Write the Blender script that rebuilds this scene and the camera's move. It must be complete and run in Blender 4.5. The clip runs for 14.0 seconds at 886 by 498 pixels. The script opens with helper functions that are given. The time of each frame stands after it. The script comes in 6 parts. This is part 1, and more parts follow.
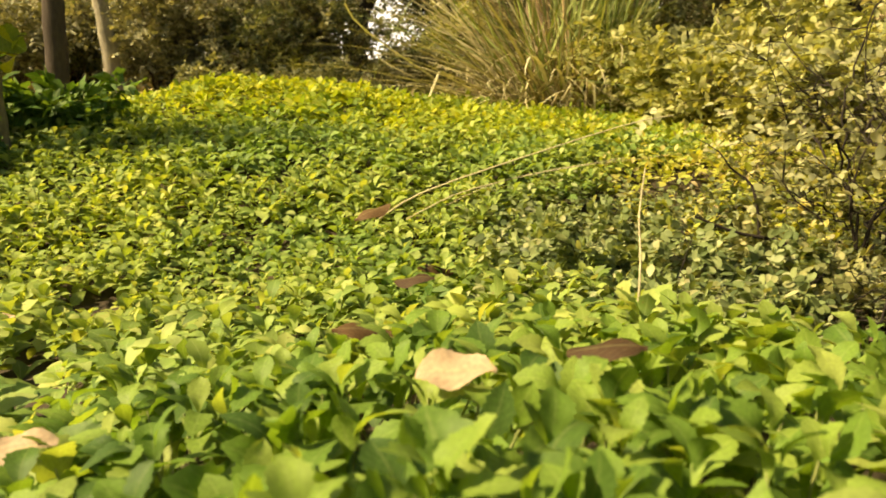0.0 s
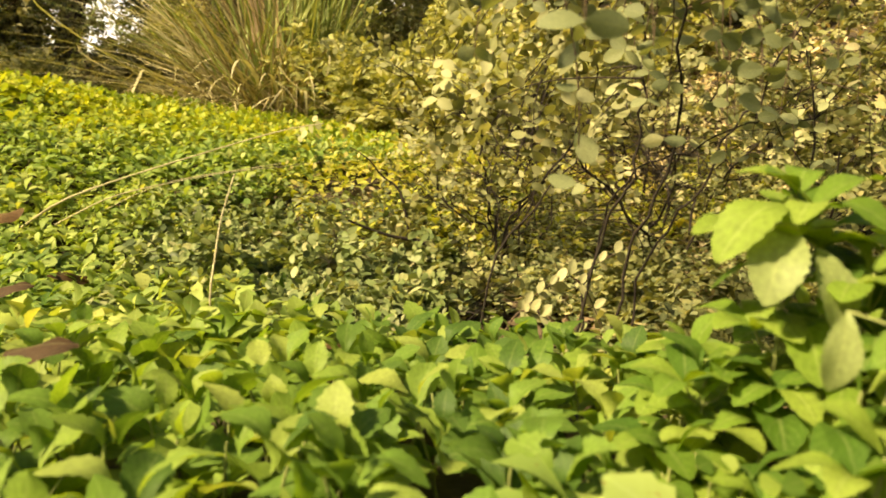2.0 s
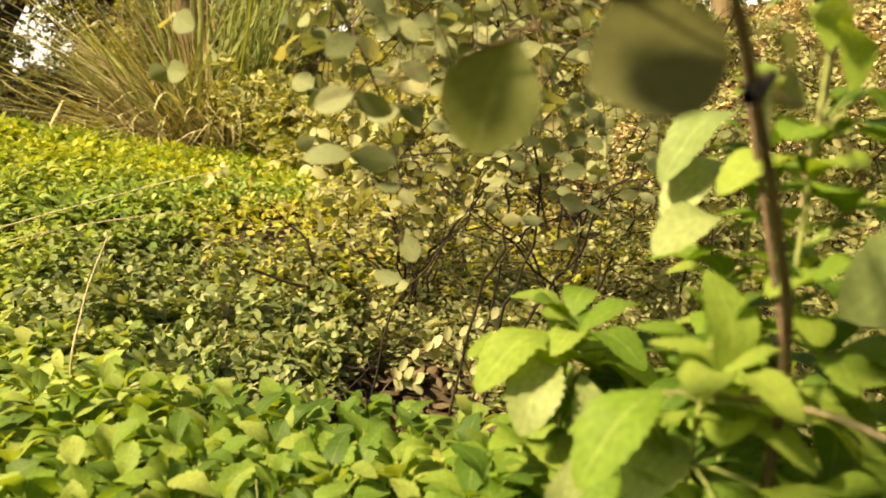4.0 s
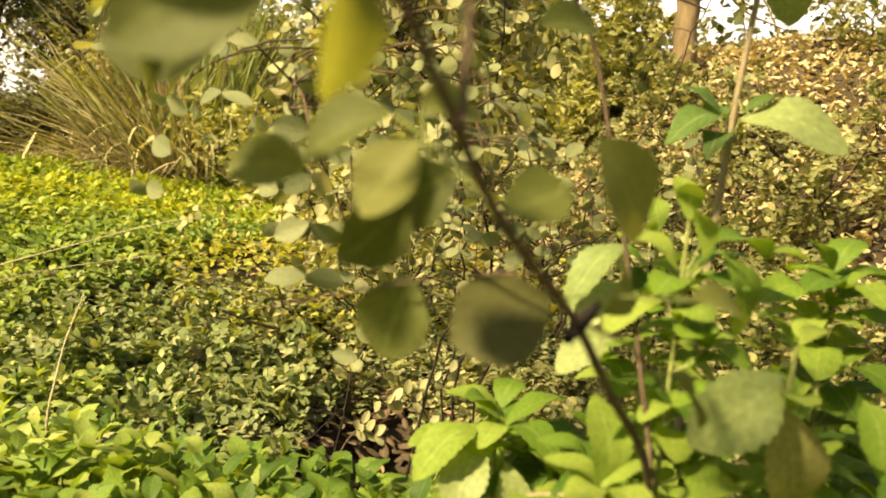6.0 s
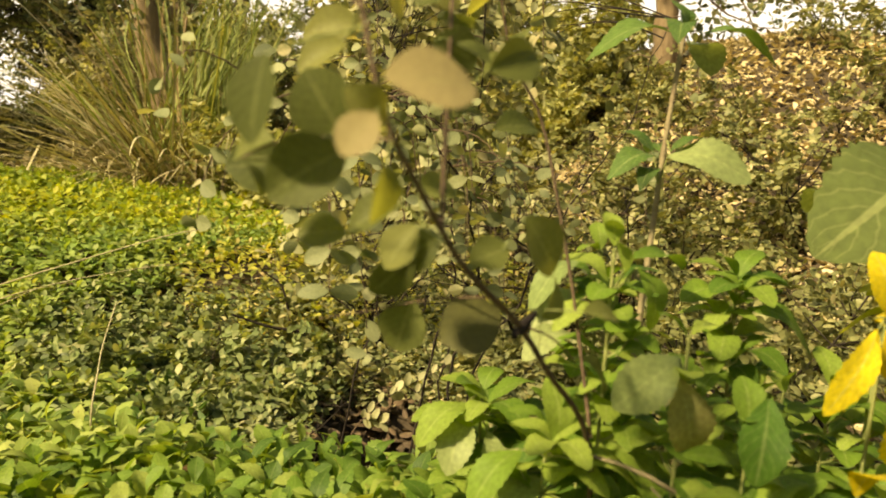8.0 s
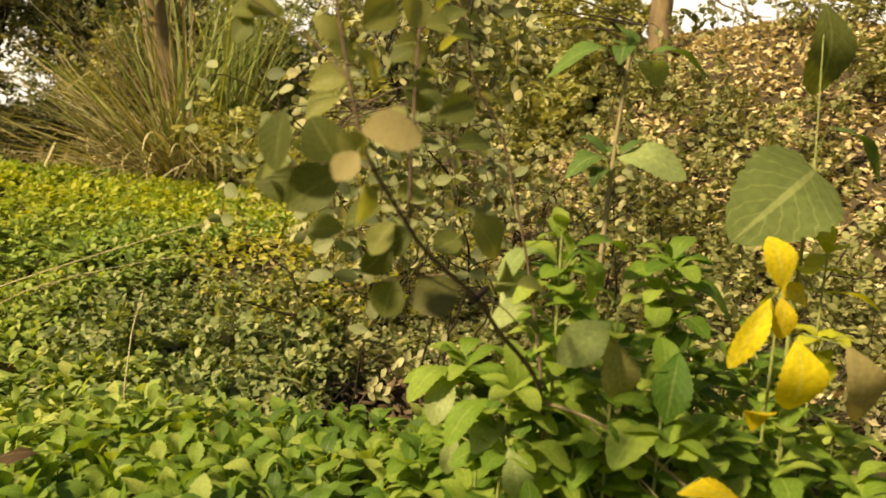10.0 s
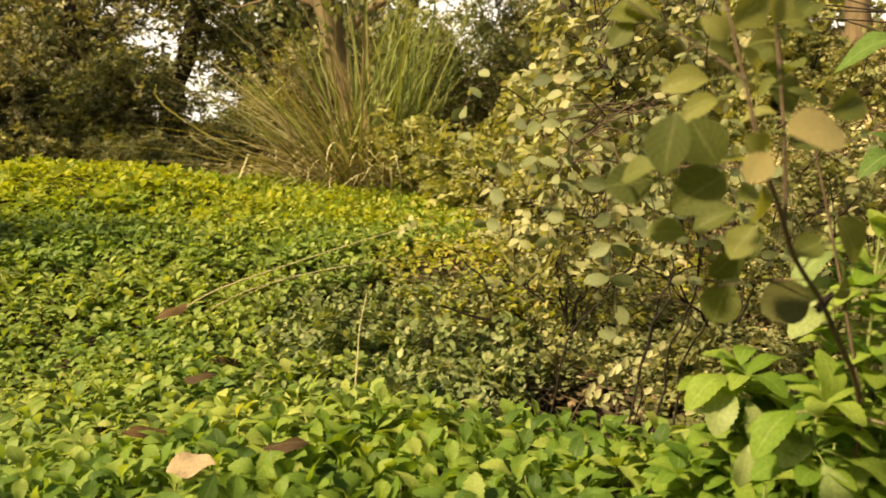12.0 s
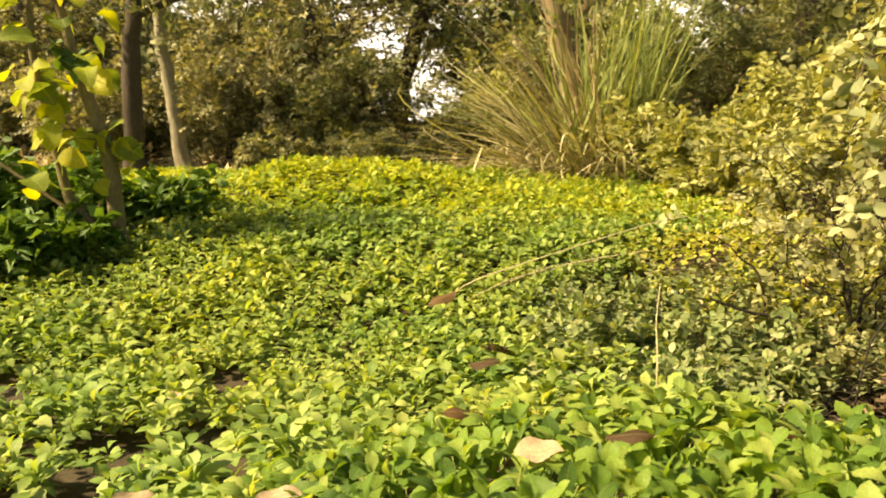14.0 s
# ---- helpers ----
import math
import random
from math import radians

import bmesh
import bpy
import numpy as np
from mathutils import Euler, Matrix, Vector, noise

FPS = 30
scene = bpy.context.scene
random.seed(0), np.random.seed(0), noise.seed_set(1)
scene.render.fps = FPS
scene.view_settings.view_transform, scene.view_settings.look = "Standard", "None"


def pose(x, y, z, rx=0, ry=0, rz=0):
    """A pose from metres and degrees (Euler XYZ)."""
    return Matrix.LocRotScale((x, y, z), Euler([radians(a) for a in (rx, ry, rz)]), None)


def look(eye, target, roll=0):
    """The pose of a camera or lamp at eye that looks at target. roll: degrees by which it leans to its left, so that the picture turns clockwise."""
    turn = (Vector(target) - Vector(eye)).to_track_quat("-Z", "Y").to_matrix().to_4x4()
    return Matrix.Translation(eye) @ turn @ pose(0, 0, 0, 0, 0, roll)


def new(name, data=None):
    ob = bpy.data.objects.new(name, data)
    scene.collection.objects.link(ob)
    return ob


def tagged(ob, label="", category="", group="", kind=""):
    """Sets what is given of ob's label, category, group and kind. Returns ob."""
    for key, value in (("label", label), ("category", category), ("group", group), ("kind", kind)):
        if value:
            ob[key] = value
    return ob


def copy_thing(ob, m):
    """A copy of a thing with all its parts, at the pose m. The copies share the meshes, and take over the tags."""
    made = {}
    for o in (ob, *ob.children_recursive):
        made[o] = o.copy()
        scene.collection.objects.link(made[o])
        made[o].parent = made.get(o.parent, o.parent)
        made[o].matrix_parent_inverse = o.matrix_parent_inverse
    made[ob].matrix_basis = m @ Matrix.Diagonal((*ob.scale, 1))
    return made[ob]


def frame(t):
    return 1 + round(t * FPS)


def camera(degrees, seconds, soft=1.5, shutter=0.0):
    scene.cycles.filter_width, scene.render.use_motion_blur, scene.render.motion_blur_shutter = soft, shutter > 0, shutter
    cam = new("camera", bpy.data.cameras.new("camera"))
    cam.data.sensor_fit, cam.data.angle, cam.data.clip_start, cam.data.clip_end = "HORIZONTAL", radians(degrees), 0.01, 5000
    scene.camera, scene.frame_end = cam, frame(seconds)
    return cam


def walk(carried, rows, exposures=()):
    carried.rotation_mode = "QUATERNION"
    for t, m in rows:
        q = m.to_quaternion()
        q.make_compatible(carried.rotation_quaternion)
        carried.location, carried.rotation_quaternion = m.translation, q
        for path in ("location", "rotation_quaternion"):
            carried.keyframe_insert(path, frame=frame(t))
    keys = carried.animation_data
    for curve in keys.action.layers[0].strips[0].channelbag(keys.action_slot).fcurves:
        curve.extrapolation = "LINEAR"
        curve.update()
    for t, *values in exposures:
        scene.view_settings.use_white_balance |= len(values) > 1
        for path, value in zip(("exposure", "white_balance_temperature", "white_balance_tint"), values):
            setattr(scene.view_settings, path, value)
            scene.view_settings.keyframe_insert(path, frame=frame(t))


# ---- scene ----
cam = camera(60.3, 14.0, soft=1.8)
cam.data.dof.use_dof = True
cam.data.dof.focus_distance = 2.4
cam.data.dof.aperture_fstop = 5.8
PATH = [
    (0, (0.013, -0.081, 0.575), (0.003, 1.872, 0.144), 0.7),
    (0.5, (0.153, -0.103, 0.582), (0.371, 1.838, 0.157), 1.8),
    (1, (0.247, -0.103, 0.577), (0.604, 1.822, 0.169), 1.6),
    (1.5, (0.33, -0.165, 0.597), (0.817, 1.731, 0.187), 2.1),
    (2, (0.397, -0.211, 0.599), (1.0, 1.654, 0.203), 3.5),
    (2.5, (0.448, -0.234, 0.584), (1.105, 1.606, 0.155), 2.8),
    (3, (0.499, -0.274, 0.6), (1.22, 1.547, 0.195), 4.8),
    (3.5, (0.528, -0.254, 0.652), (1.262, 1.571, 0.29), 4.6),
    (4, (0.544, -0.256, 0.702), (1.282, 1.576, 0.388), 5.0),
    (4.2, (0.549, -0.255, 0.715), (1.306, 1.572, 0.418), 5.4),
    (6.3, (0.529, -0.365, 0.824), (1.327, 1.451, 0.571), 5.4),
    (6.4, (0.527, -0.364, 0.827), (1.319, 1.454, 0.57), 5.3),
    (6.5, (0.512, -0.384, 0.829), (1.301, 1.436, 0.573), 5.2),
    (7, (0.487, -0.433, 0.835), (1.281, 1.388, 0.607), 5.9),
    (7.5, (0.441, -0.516, 0.863), (1.208, 1.315, 0.619), 4.9),
    (8, (0.44, -0.566, 0.873), (1.252, 1.242, 0.609), 4.0),
    (8.2, (0.439, -0.595, 0.877), (1.268, 1.205, 0.608), 3.9),
    (10.3, (0.371, -0.779, 0.907), (1.144, 1.04, 0.603), 2.7),
    (10.5, (0.357, -0.775, 0.904), (1.091, 1.061, 0.601), 2.5),
    (11, (0.306, -0.753, 0.901), (0.939, 1.121, 0.608), 2.4),
    (11.5, (0.252, -0.729, 0.899), (0.794, 1.175, 0.61), 2.0),
    (12, (0.191, -0.715, 0.896), (0.615, 1.216, 0.598), 1.6),
    (12.5, (0.131, -0.707, 0.892), (0.442, 1.243, 0.573), 0.9),
    (13, (0.061, -0.706, 0.896), (0.256, 1.259, 0.582), -0.1),
    (13.5, (-0.006, -0.702, 0.894), (0.059, 1.271, 0.574), -0.6),
    (14, (-0.089, -0.671, 0.883), (-0.188, 1.3, 0.559), -0.6),
]
walk(cam, [(t, look(eye, target, roll)) for t, eye, target, roll in PATH],
     exposures=[(0.0, 1.34, 7900, 11), (4.0, 1.40, 7900, 11), (6.5, 1.38, 7900, 11), (8.0, 1.03, 7900, 11), (10.5, 0.86, 7900, 11), (12.5, 1.10, 7900, 11), (14.0, 1.50, 7900, 11)])

# ---------------------------------------------------------------- world, sun, exposure
world = bpy.data.worlds.new("world")
scene.world = world
world.use_nodes = True
SUN_AZ, SUN_EL = math.atan2(-0.22, -0.95), radians(42)     # azimuth of the sun, counted from +x
sky = world.node_tree.nodes.new("ShaderNodeTexSky")
sky.sky_type = "NISHITA"
sky.sun_disc = False
sky.sun_elevation = SUN_EL
sky.sun_rotation = math.pi / 2 - SUN_AZ
sky.dust_density = 2.0
sky.air_density = 2.0
background = world.node_tree.nodes["Background"]
background.inputs["Strength"].default_value = 0.038
world.node_tree.links.new(sky.outputs[0], background.inputs["Color"])
sun = new("sun", bpy.data.lights.new("sun", "SUN"))
sun.data.energy = 5.0
sun.data.angle = radians(4.5)
sun.data.color = (0.98, 0.84, 0.555)
sun_way = Vector((math.cos(SUN_AZ) * math.cos(SUN_EL), math.sin(SUN_AZ) * math.cos(SUN_EL), math.sin(SUN_EL)))
sun.matrix_world = look(sun_way * 30, (0, 0, 0))


# ---------------------------------------------------------------- materials
def nodes_of(name):
    m = bpy.data.materials.new(name)
    m.use_nodes = True
    t = m.node_tree
    t.nodes.clear()
    out = t.nodes.new("ShaderNodeOutputMaterial")
    return m, t, out


def link(t, a, b):
    t.links.new(a, b)


def node(t, kind, **inputs):
    n = t.nodes.new(kind)
    for key, value in inputs.items():
        n.inputs[key.replace("_", " ")].default_value = value
    return n


def ramp(t, fac, stops):
    r = t.nodes.new("ShaderNodeValToRGB")
    e = r.color_ramp.elements
    while len(e) < len(stops):
        e.new(0.5)
    for el, (pos, col) in zip(e, stops):
        el.position, el.color = pos, (*col, 1)
    link(t, fac, r.inputs[0])
    return r.outputs[0]


def mix(t, fac, a, b, mode="MIX"):
    m = t.nodes.new("ShaderNodeMix")
    m.data_type, m.blend_type = "RGBA", mode
    for value, socket in ((fac, m.inputs[0]), (a, m.inputs[6]), (b, m.inputs[7])):
        if isinstance(value, (int, float)):
            socket.default_value = value
        elif isinstance(value, tuple):
            socket.default_value = (*value, 1)
        else:
            link(t, value, socket)
    return m.outputs[2]


def maths(t, op, a, b=0.0, c=0.0):
    m = t.nodes.new("ShaderNodeMath")
    m.operation = op
    for value, socket in zip((a, b, c), m.inputs):
        if isinstance(value, (int, float)):
            socket.default_value = value
        else:
            link(t, value, socket)
    return m.outputs[0]


def leaf_material(name, stops, single=False, gloss=0.55, through_light=0.4, veins=0.18, spots=0.15, patches=0.0, spot_colour=(0.22, 0.13, 0.04), relief=0.35):
    """A thin leaf: colour by leaf, veins along its own length, light passing through it."""
    m, t, out = nodes_of(name)
    if single:
        pick = t.nodes.new("ShaderNodeObjectInfo").outputs["Random"]
    else:
        pick = t.nodes.new("ShaderNodeNewGeometry").outputs["Random Per Island"]
    colour = ramp(t, pick, stops)
    uv = t.nodes.new("ShaderNodeUVMap")
    split = t.nodes.new("ShaderNodeSeparateXYZ")
    link(t, uv.outputs[0], split.inputs[0])
    across = maths(t, "ABSOLUTE", maths(t, "SUBTRACT", split.outputs[0], 0.5))
    mid = maths(t, "LESS_THAN", across, 0.035)
    side = maths(t, "FRACT", maths(t, "MULTIPLY", maths(t, "SUBTRACT", split.outputs[1], maths(t, "MULTIPLY", across, 0.7)), 7.0))
    side = maths(t, "GREATER_THAN", maths(t, "ABSOLUTE", maths(t, "SUBTRACT", side, 0.5)), 0.44)
    vein = maths(t, "MULTIPLY", maths(t, "MAXIMUM", mid, maths(t, "MULTIPLY", side, 0.55)), veins)
    colour = mix(t, vein, colour, (0.62, 0.66, 0.30))
    geo = t.nodes.new("ShaderNodeTexCoord")
    n1 = node(t, "ShaderNodeTexNoise", Scale=14.0, Detail=3.0)
    link(t, geo.outputs["Object"], n1.inputs["Vector"])
    colour = mix(t, 0.45, colour, ramp(t, n1.outputs[0], [(0.3, (0.62, 0.62, 0.60)), (0.7, (1.35, 1.35, 1.3))]), "MULTIPLY")
    if patches:
        where = t.nodes.new("ShaderNodeNewGeometry")
        n0 = node(t, "ShaderNodeTexNoise", Scale=1.1, Detail=3.0)
        link(t, where.outputs["Position"], n0.inputs["Vector"])
        colour = mix(t, patches, colour, ramp(t, n0.outputs[0], [(0.38, (0.80, 0.91, 0.95)), (0.52, (1.0, 1.0, 1.0)), (0.64, (1.16, 1.10, 0.90))]), "MULTIPLY")
    n2 = node(t, "ShaderNodeTexNoise", Scale=130.0, Detail=2.0)
    link(t, geo.outputs["Object"], n2.inputs["Vector"])
    spot = maths(t, "MULTIPLY", maths(t, "GREATER_THAN", n2.outputs[0], 0.69), spots * 4)
    colour = mix(t, maths(t, "MINIMUM", spot, 1.0), colour, spot_colour)
    bump = node(t, "ShaderNodeBump", Strength=relief, Distance=0.002)
    link(t, maths(t, "ADD", n2.outputs[0], maths(t, "MULTIPLY", vein, -1.5)), bump.inputs["Height"])
    body = node(t, "ShaderNodeBsdfPrincipled", Roughness=gloss)
    body.inputs["Specular IOR Level"].default_value = 0.25
    link(t, colour, body.inputs["Base Color"])
    link(t, bump.outputs[0], body.inputs["Normal"])
    glow = t.nodes.new("ShaderNodeBsdfTranslucent")
    link(t, mix(t, 1.0, colour, (1.25, 1.15, 0.45), "MULTIPLY"), glow.inputs[0])
    both = t.nodes.new("ShaderNodeMixShader")
    both.inputs[0].default_value = through_light
    link(t, body.outputs[0], both.inputs[1])
    link(t, glow.outputs[0], both.inputs[2])
    link(t, both.outputs[0], out.inputs[0])
    return m


def solid_material(name, stops, scale=8.0, stretch=(1, 1, 1), rough=0.9, bump=0.6, fine=60.0, by_piece=0.0, distance=0.01):
    """Bark, soil, stone: two scales of noise, and relief."""
    m, t, out = nodes_of(name)
    geo = t.nodes.new("ShaderNodeTexCoord")
    place = t.nodes.new("ShaderNodeMapping")
    place.inputs["Scale"].default_value = stretch
    link(t, geo.outputs["Object"], place.inputs[0])
    big = node(t, "ShaderNodeTexNoise", Scale=scale, Detail=6.0, Roughness=0.65)
    small = node(t, "ShaderNodeTexNoise", Scale=fine, Detail=4.0, Roughness=0.7)
    link(t, place.outputs[0], big.inputs["Vector"])
    link(t, place.outputs[0], small.inputs["Vector"])
    fac = maths(t, "ADD", maths(t, "MULTIPLY", big.outputs[0], 0.6), maths(t, "MULTIPLY", small.outputs[0], 0.4))
    if by_piece:
        pick = t.nodes.new("ShaderNodeNewGeometry").outputs["Random Per Island"]
        fac = maths(t, "ADD", fac, maths(t, "MULTIPLY", maths(t, "SUBTRACT", pick, 0.5), by_piece))
    colour = ramp(t, fac, stops)
    relief = node(t, "ShaderNodeBump", Strength=bump, Distance=distance)
    link(t, fac, relief.inputs["Height"])
    body = node(t, "ShaderNodeBsdfPrincipled", Roughness=rough)
    body.inputs["Specular IOR Level"].default_value = 0.2
    link(t, colour, body.inputs["Base Color"])
    link(t, relief.outputs[0], body.inputs["Normal"])
    link(t, body.outputs[0], out.inputs[0])
    return m


CARPET = [(0.0, (0.125, 0.195, 0.045)), (0.35, (0.235, 0.325, 0.072)), (0.75, (0.345, 0.43, 0.105)), (1.0, (0.46, 0.50, 0.16))]
M_carpet = leaf_material("carpet_leaf", CARPET, through_light=0.42, patches=1.0)
M_carpet_near = leaf_material("carpet_leaf_near", [(0.0, (0.062, 0.125, 0.026)), (0.35, (0.152, 0.262, 0.044)), (0.75, (0.242, 0.352, 0.068)), (1.0, (0.34, 0.415, 0.11))], veins=0.10, single=True, through_light=0.48, patches=0.3, gloss=0.5, spots=0.03, relief=0.18)
M_carpet_far = leaf_material("carpet_leaf_far", [(0.0, (0.15, 0.22, 0.035)), (0.5, (0.30, 0.38, 0.052)), (1.0, (0.47, 0.48, 0.072))], veins=0.1, through_light=0.42, patches=1.0)
M_weed = leaf_material("weed_leaf", [(0.0, (0.066, 0.145, 0.020)), (0.5, (0.175, 0.285, 0.040)), (1.0, (0.305, 0.395, 0.080))], single=True, veins=0.14, through_light=0.46, spots=0.03, relief=0.2)
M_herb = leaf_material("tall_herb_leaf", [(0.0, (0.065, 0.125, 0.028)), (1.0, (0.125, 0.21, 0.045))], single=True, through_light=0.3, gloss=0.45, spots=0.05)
# paler weed leaf, also used to paint leaf faces that catch the sun
M_pale = leaf_material("pale_weed_leaf", [(0.0, (0.18, 0.25, 0.085)), (1.0, (0.28, 0.33, 0.14))], single=True, gloss=0.45, veins=0.12, through_light=0.3, spots=0.03, relief=0.2)
M_yellow = leaf_material("yellow_leaf", [(0.0, (0.62, 0.47, 0.02)), (1.0, (0.76, 0.63, 0.03))], single=True, through_light=0.35, veins=0.25, spots=0.16, spot_colour=(0.50, 0.32, 0.02), relief=0.6)
M_round = leaf_material("round_leaf", [(0.0, (0.085, 0.105, 0.032)), (0.4, (0.17, 0.195, 0.058)), (0.8, (0.27, 0.28, 0.09)), (1.0, (0.34, 0.33, 0.13))], single=True, veins=0.13, through_light=0.55, spots=0.0, relief=0.12)
# darker copy of the round leaf, its shade held in the colour
M_shaded_round = leaf_material("shaded_round_leaf", [(0.0, (0.075, 0.080, 0.025)), (1.0, (0.10, 0.10, 0.035))], single=True, veins=0.03, through_light=0.25, spots=0.0, relief=0.12)
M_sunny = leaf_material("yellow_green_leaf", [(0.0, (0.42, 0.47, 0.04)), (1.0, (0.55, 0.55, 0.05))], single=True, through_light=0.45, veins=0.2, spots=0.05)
# brighter, yellower herb colour with the patch's sunlight painted in
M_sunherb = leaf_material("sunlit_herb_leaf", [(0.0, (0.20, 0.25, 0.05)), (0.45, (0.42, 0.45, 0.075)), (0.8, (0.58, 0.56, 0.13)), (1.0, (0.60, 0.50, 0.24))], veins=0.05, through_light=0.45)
M_drying = leaf_material("drying_leaf", [(0.0, (0.27, 0.23, 0.10)), (1.0, (0.35, 0.29, 0.14))], single=True, veins=0.06, through_light=0.35, spots=0.02, relief=0.15)
M_small = leaf_material("small_oval_leaf", [(0.0, (0.10, 0.115, 0.045)), (0.4, (0.20, 0.215, 0.085)), (0.8, (0.32, 0.325, 0.14)), (1.0, (0.45, 0.41, 0.20))], gloss=0.45, veins=0.1, through_light=0.34, spots=0.08)
M_lowoval = leaf_material("grey_green_low_leaf", [(0.0, (0.08, 0.115, 0.045)), (0.45, (0.195, 0.25, 0.095)), (0.85, (0.31, 0.36, 0.16)), (1.0, (0.46, 0.46, 0.23))], gloss=0.45, veins=0.08, through_light=0.38, spots=0.05)
M_mat = leaf_material("low_mat_leaf", [(0.0, (0.07, 0.085, 0.040)), (0.45, (0.195, 0.225, 0.105)), (0.85, (0.33, 0.355, 0.18)), (1.0, (0.50, 0.45, 0.26))], gloss=0.45, veins=0.08, through_light=0.38, spots=0.08)
M_hanging = leaf_material("hanging_oval_leaf", [(0.0, (0.11, 0.135, 0.068)), (0.45, (0.225, 0.255, 0.13)), (0.88, (0.35, 0.375, 0.20)), (1.0, (0.48, 0.43, 0.25))], single=True, veins=0.06, through_light=0.36, spots=0.04, relief=0.2)
M_paleoval = leaf_material("pale_oval_leaf", [(0.0, (0.14, 0.15, 0.07)), (0.4, (0.29, 0.30, 0.145)), (0.8, (0.43, 0.43, 0.235)), (1.0, (0.54, 0.49, 0.28))], veins=0.06, through_light=0.38, spots=0.05)
M_palesprig = leaf_material("pale_sprig_leaf", [(0.0, (0.36, 0.37, 0.20)), (1.0, (0.55, 0.53, 0.32))], single=True, veins=0.06, through_light=0.35, spots=0.03, relief=0.2)
M_olive = leaf_material("olive_weed_leaf", [(0.0, (0.17, 0.19, 0.065)), (0.5, (0.34, 0.355, 0.12)), (1.0, (0.52, 0.50, 0.23))], veins=0.1, through_light=0.4)
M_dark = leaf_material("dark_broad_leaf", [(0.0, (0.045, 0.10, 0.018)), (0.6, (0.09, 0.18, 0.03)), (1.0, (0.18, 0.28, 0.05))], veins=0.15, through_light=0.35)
M_sapling = leaf_material("sapling_leaf", [(0.0, (0.12, 0.17, 0.03)), (0.35, (0.26, 0.32, 0.035)), (0.7, (0.42, 0.44, 0.035)), (1.0, (0.50, 0.47, 0.04))], single=True, veins=0.2, through_light=0.5)
M_tree = leaf_material("tree_leaf", [(0.0, (0.085, 0.11, 0.055)), (0.6, (0.20, 0.225, 0.105)), (1.0, (0.37, 0.37, 0.20))], veins=0.0, through_light=0.36)
M_brown = leaf_material("dry_shrub_leaf", [(0.0, (0.12, 0.125, 0.065)), (0.5, (0.265, 0.26, 0.14)), (1.0, (0.46, 0.43, 0.26))], veins=0.0, through_light=0.30)
M_litter = leaf_material("dry_litter", [(0.0, (0.38, 0.29, 0.155)), (0.4, (0.53, 0.43, 0.24)), (0.8, (0.66, 0.56, 0.345)), (1.0, (0.74, 0.65, 0.44))], veins=0.2, through_light=0.15, gloss=0.7)
M_brownlitter = leaf_material("brown_shade_litter", [(0.0, (0.03, 0.021, 0.013)), (0.6, (0.10, 0.068, 0.042)), (1.0, (0.30, 0.21, 0.13))], veins=0.1, through_light=0.12, gloss=0.7)
M_tan = leaf_material("tan_dead_leaf", [(0.0, (0.36, 0.25, 0.16)), (1.0, (0.46, 0.34, 0.23))], single=True, veins=0.10, through_light=0.2, gloss=0.7, spots=0.2, spot_colour=(0.20, 0.12, 0.06), relief=0.5)
M_deadbrown = leaf_material("brown_dead_leaf", [(0.0, (0.040, 0.020, 0.007)), (1.0, (0.10, 0.054, 0.020))], single=True, veins=0.08, through_light=0.10, gloss=0.7)
M_grass = leaf_material("green_grass_blade", [(0.0, (0.09, 0.14, 0.035)), (0.5, (0.20, 0.25, 0.07)), (1.0, (0.36, 0.37, 0.13))], veins=0.1, through_light=0.3)
M_straw = leaf_material("dry_grass_blade", [(0.0, (0.11, 0.09, 0.04)), (0.5, (0.31, 0.27, 0.135)), (1.0, (0.58, 0.51, 0.30))], veins=0.1, through_light=0.2, gloss=0.6)
M_brownstraw = leaf_material("brown_dead_stalk", [(0.0, (0.20, 0.14, 0.07)), (0.5, (0.33, 0.235, 0.115)), (1.0, (0.48, 0.37, 0.20))], veins=0.1, through_light=0.15, gloss=0.7)
M_paleblade = leaf_material("pale_grass_blade", [(0.0, (0.36, 0.32, 0.18)), (1.0, (0.62, 0.57, 0.36))], single=True, veins=0.1, through_light=0.2, gloss=0.6)
M_thatch = leaf_material("dead_thatch", [(0.0, (0.065, 0.048, 0.026)), (0.5, (0.19, 0.145, 0.075)), (1.0, (0.42, 0.33, 0.18))], veins=0.1, through_light=0.15, gloss=0.7)
M_soil = solid_material("soil", [(0.25, (0.022, 0.017, 0.011)), (0.5, (0.058, 0.045, 0.028)), (0.75, (0.12, 0.092, 0.058))], scale=3.0, fine=45.0, distance=0.02)
M_darktwig = solid_material("dark_twig_bark", [(0.3, (0.014, 0.011, 0.009)), (0.7, (0.046, 0.036, 0.028))], scale=20, fine=120)
M_brownstem = solid_material("brown_stem", [(0.3, (0.055, 0.038, 0.024)), (0.7, (0.17, 0.12, 0.08))], scale=30, fine=160)
M_greenstem = solid_material("green_stem", [(0.3, (0.16, 0.20, 0.06)), (0.7, (0.30, 0.32, 0.12))], scale=30, fine=160, rough=0.6)
M_hairystem = solid_material("purple_green_stem", [(0.3, (0.17, 0.12, 0.08)), (0.7, (0.33, 0.30, 0.17))], scale=25, fine=180, rough=0.7)
M_straw_stem = solid_material("straw_stem", [(0.3, (0.27, 0.23, 0.13)), (0.7, (0.50, 0.45, 0.28))], scale=30, fine=160, rough=0.7)
M_palebark = solid_material("pale_bark", [(0.25, (0.11, 0.095, 0.065)), (0.5, (0.25, 0.22, 0.155)), (0.75, (0.40, 0.37, 0.28))], scale=6, stretch=(1, 1, 0.5), fine=40, distance=0.05)
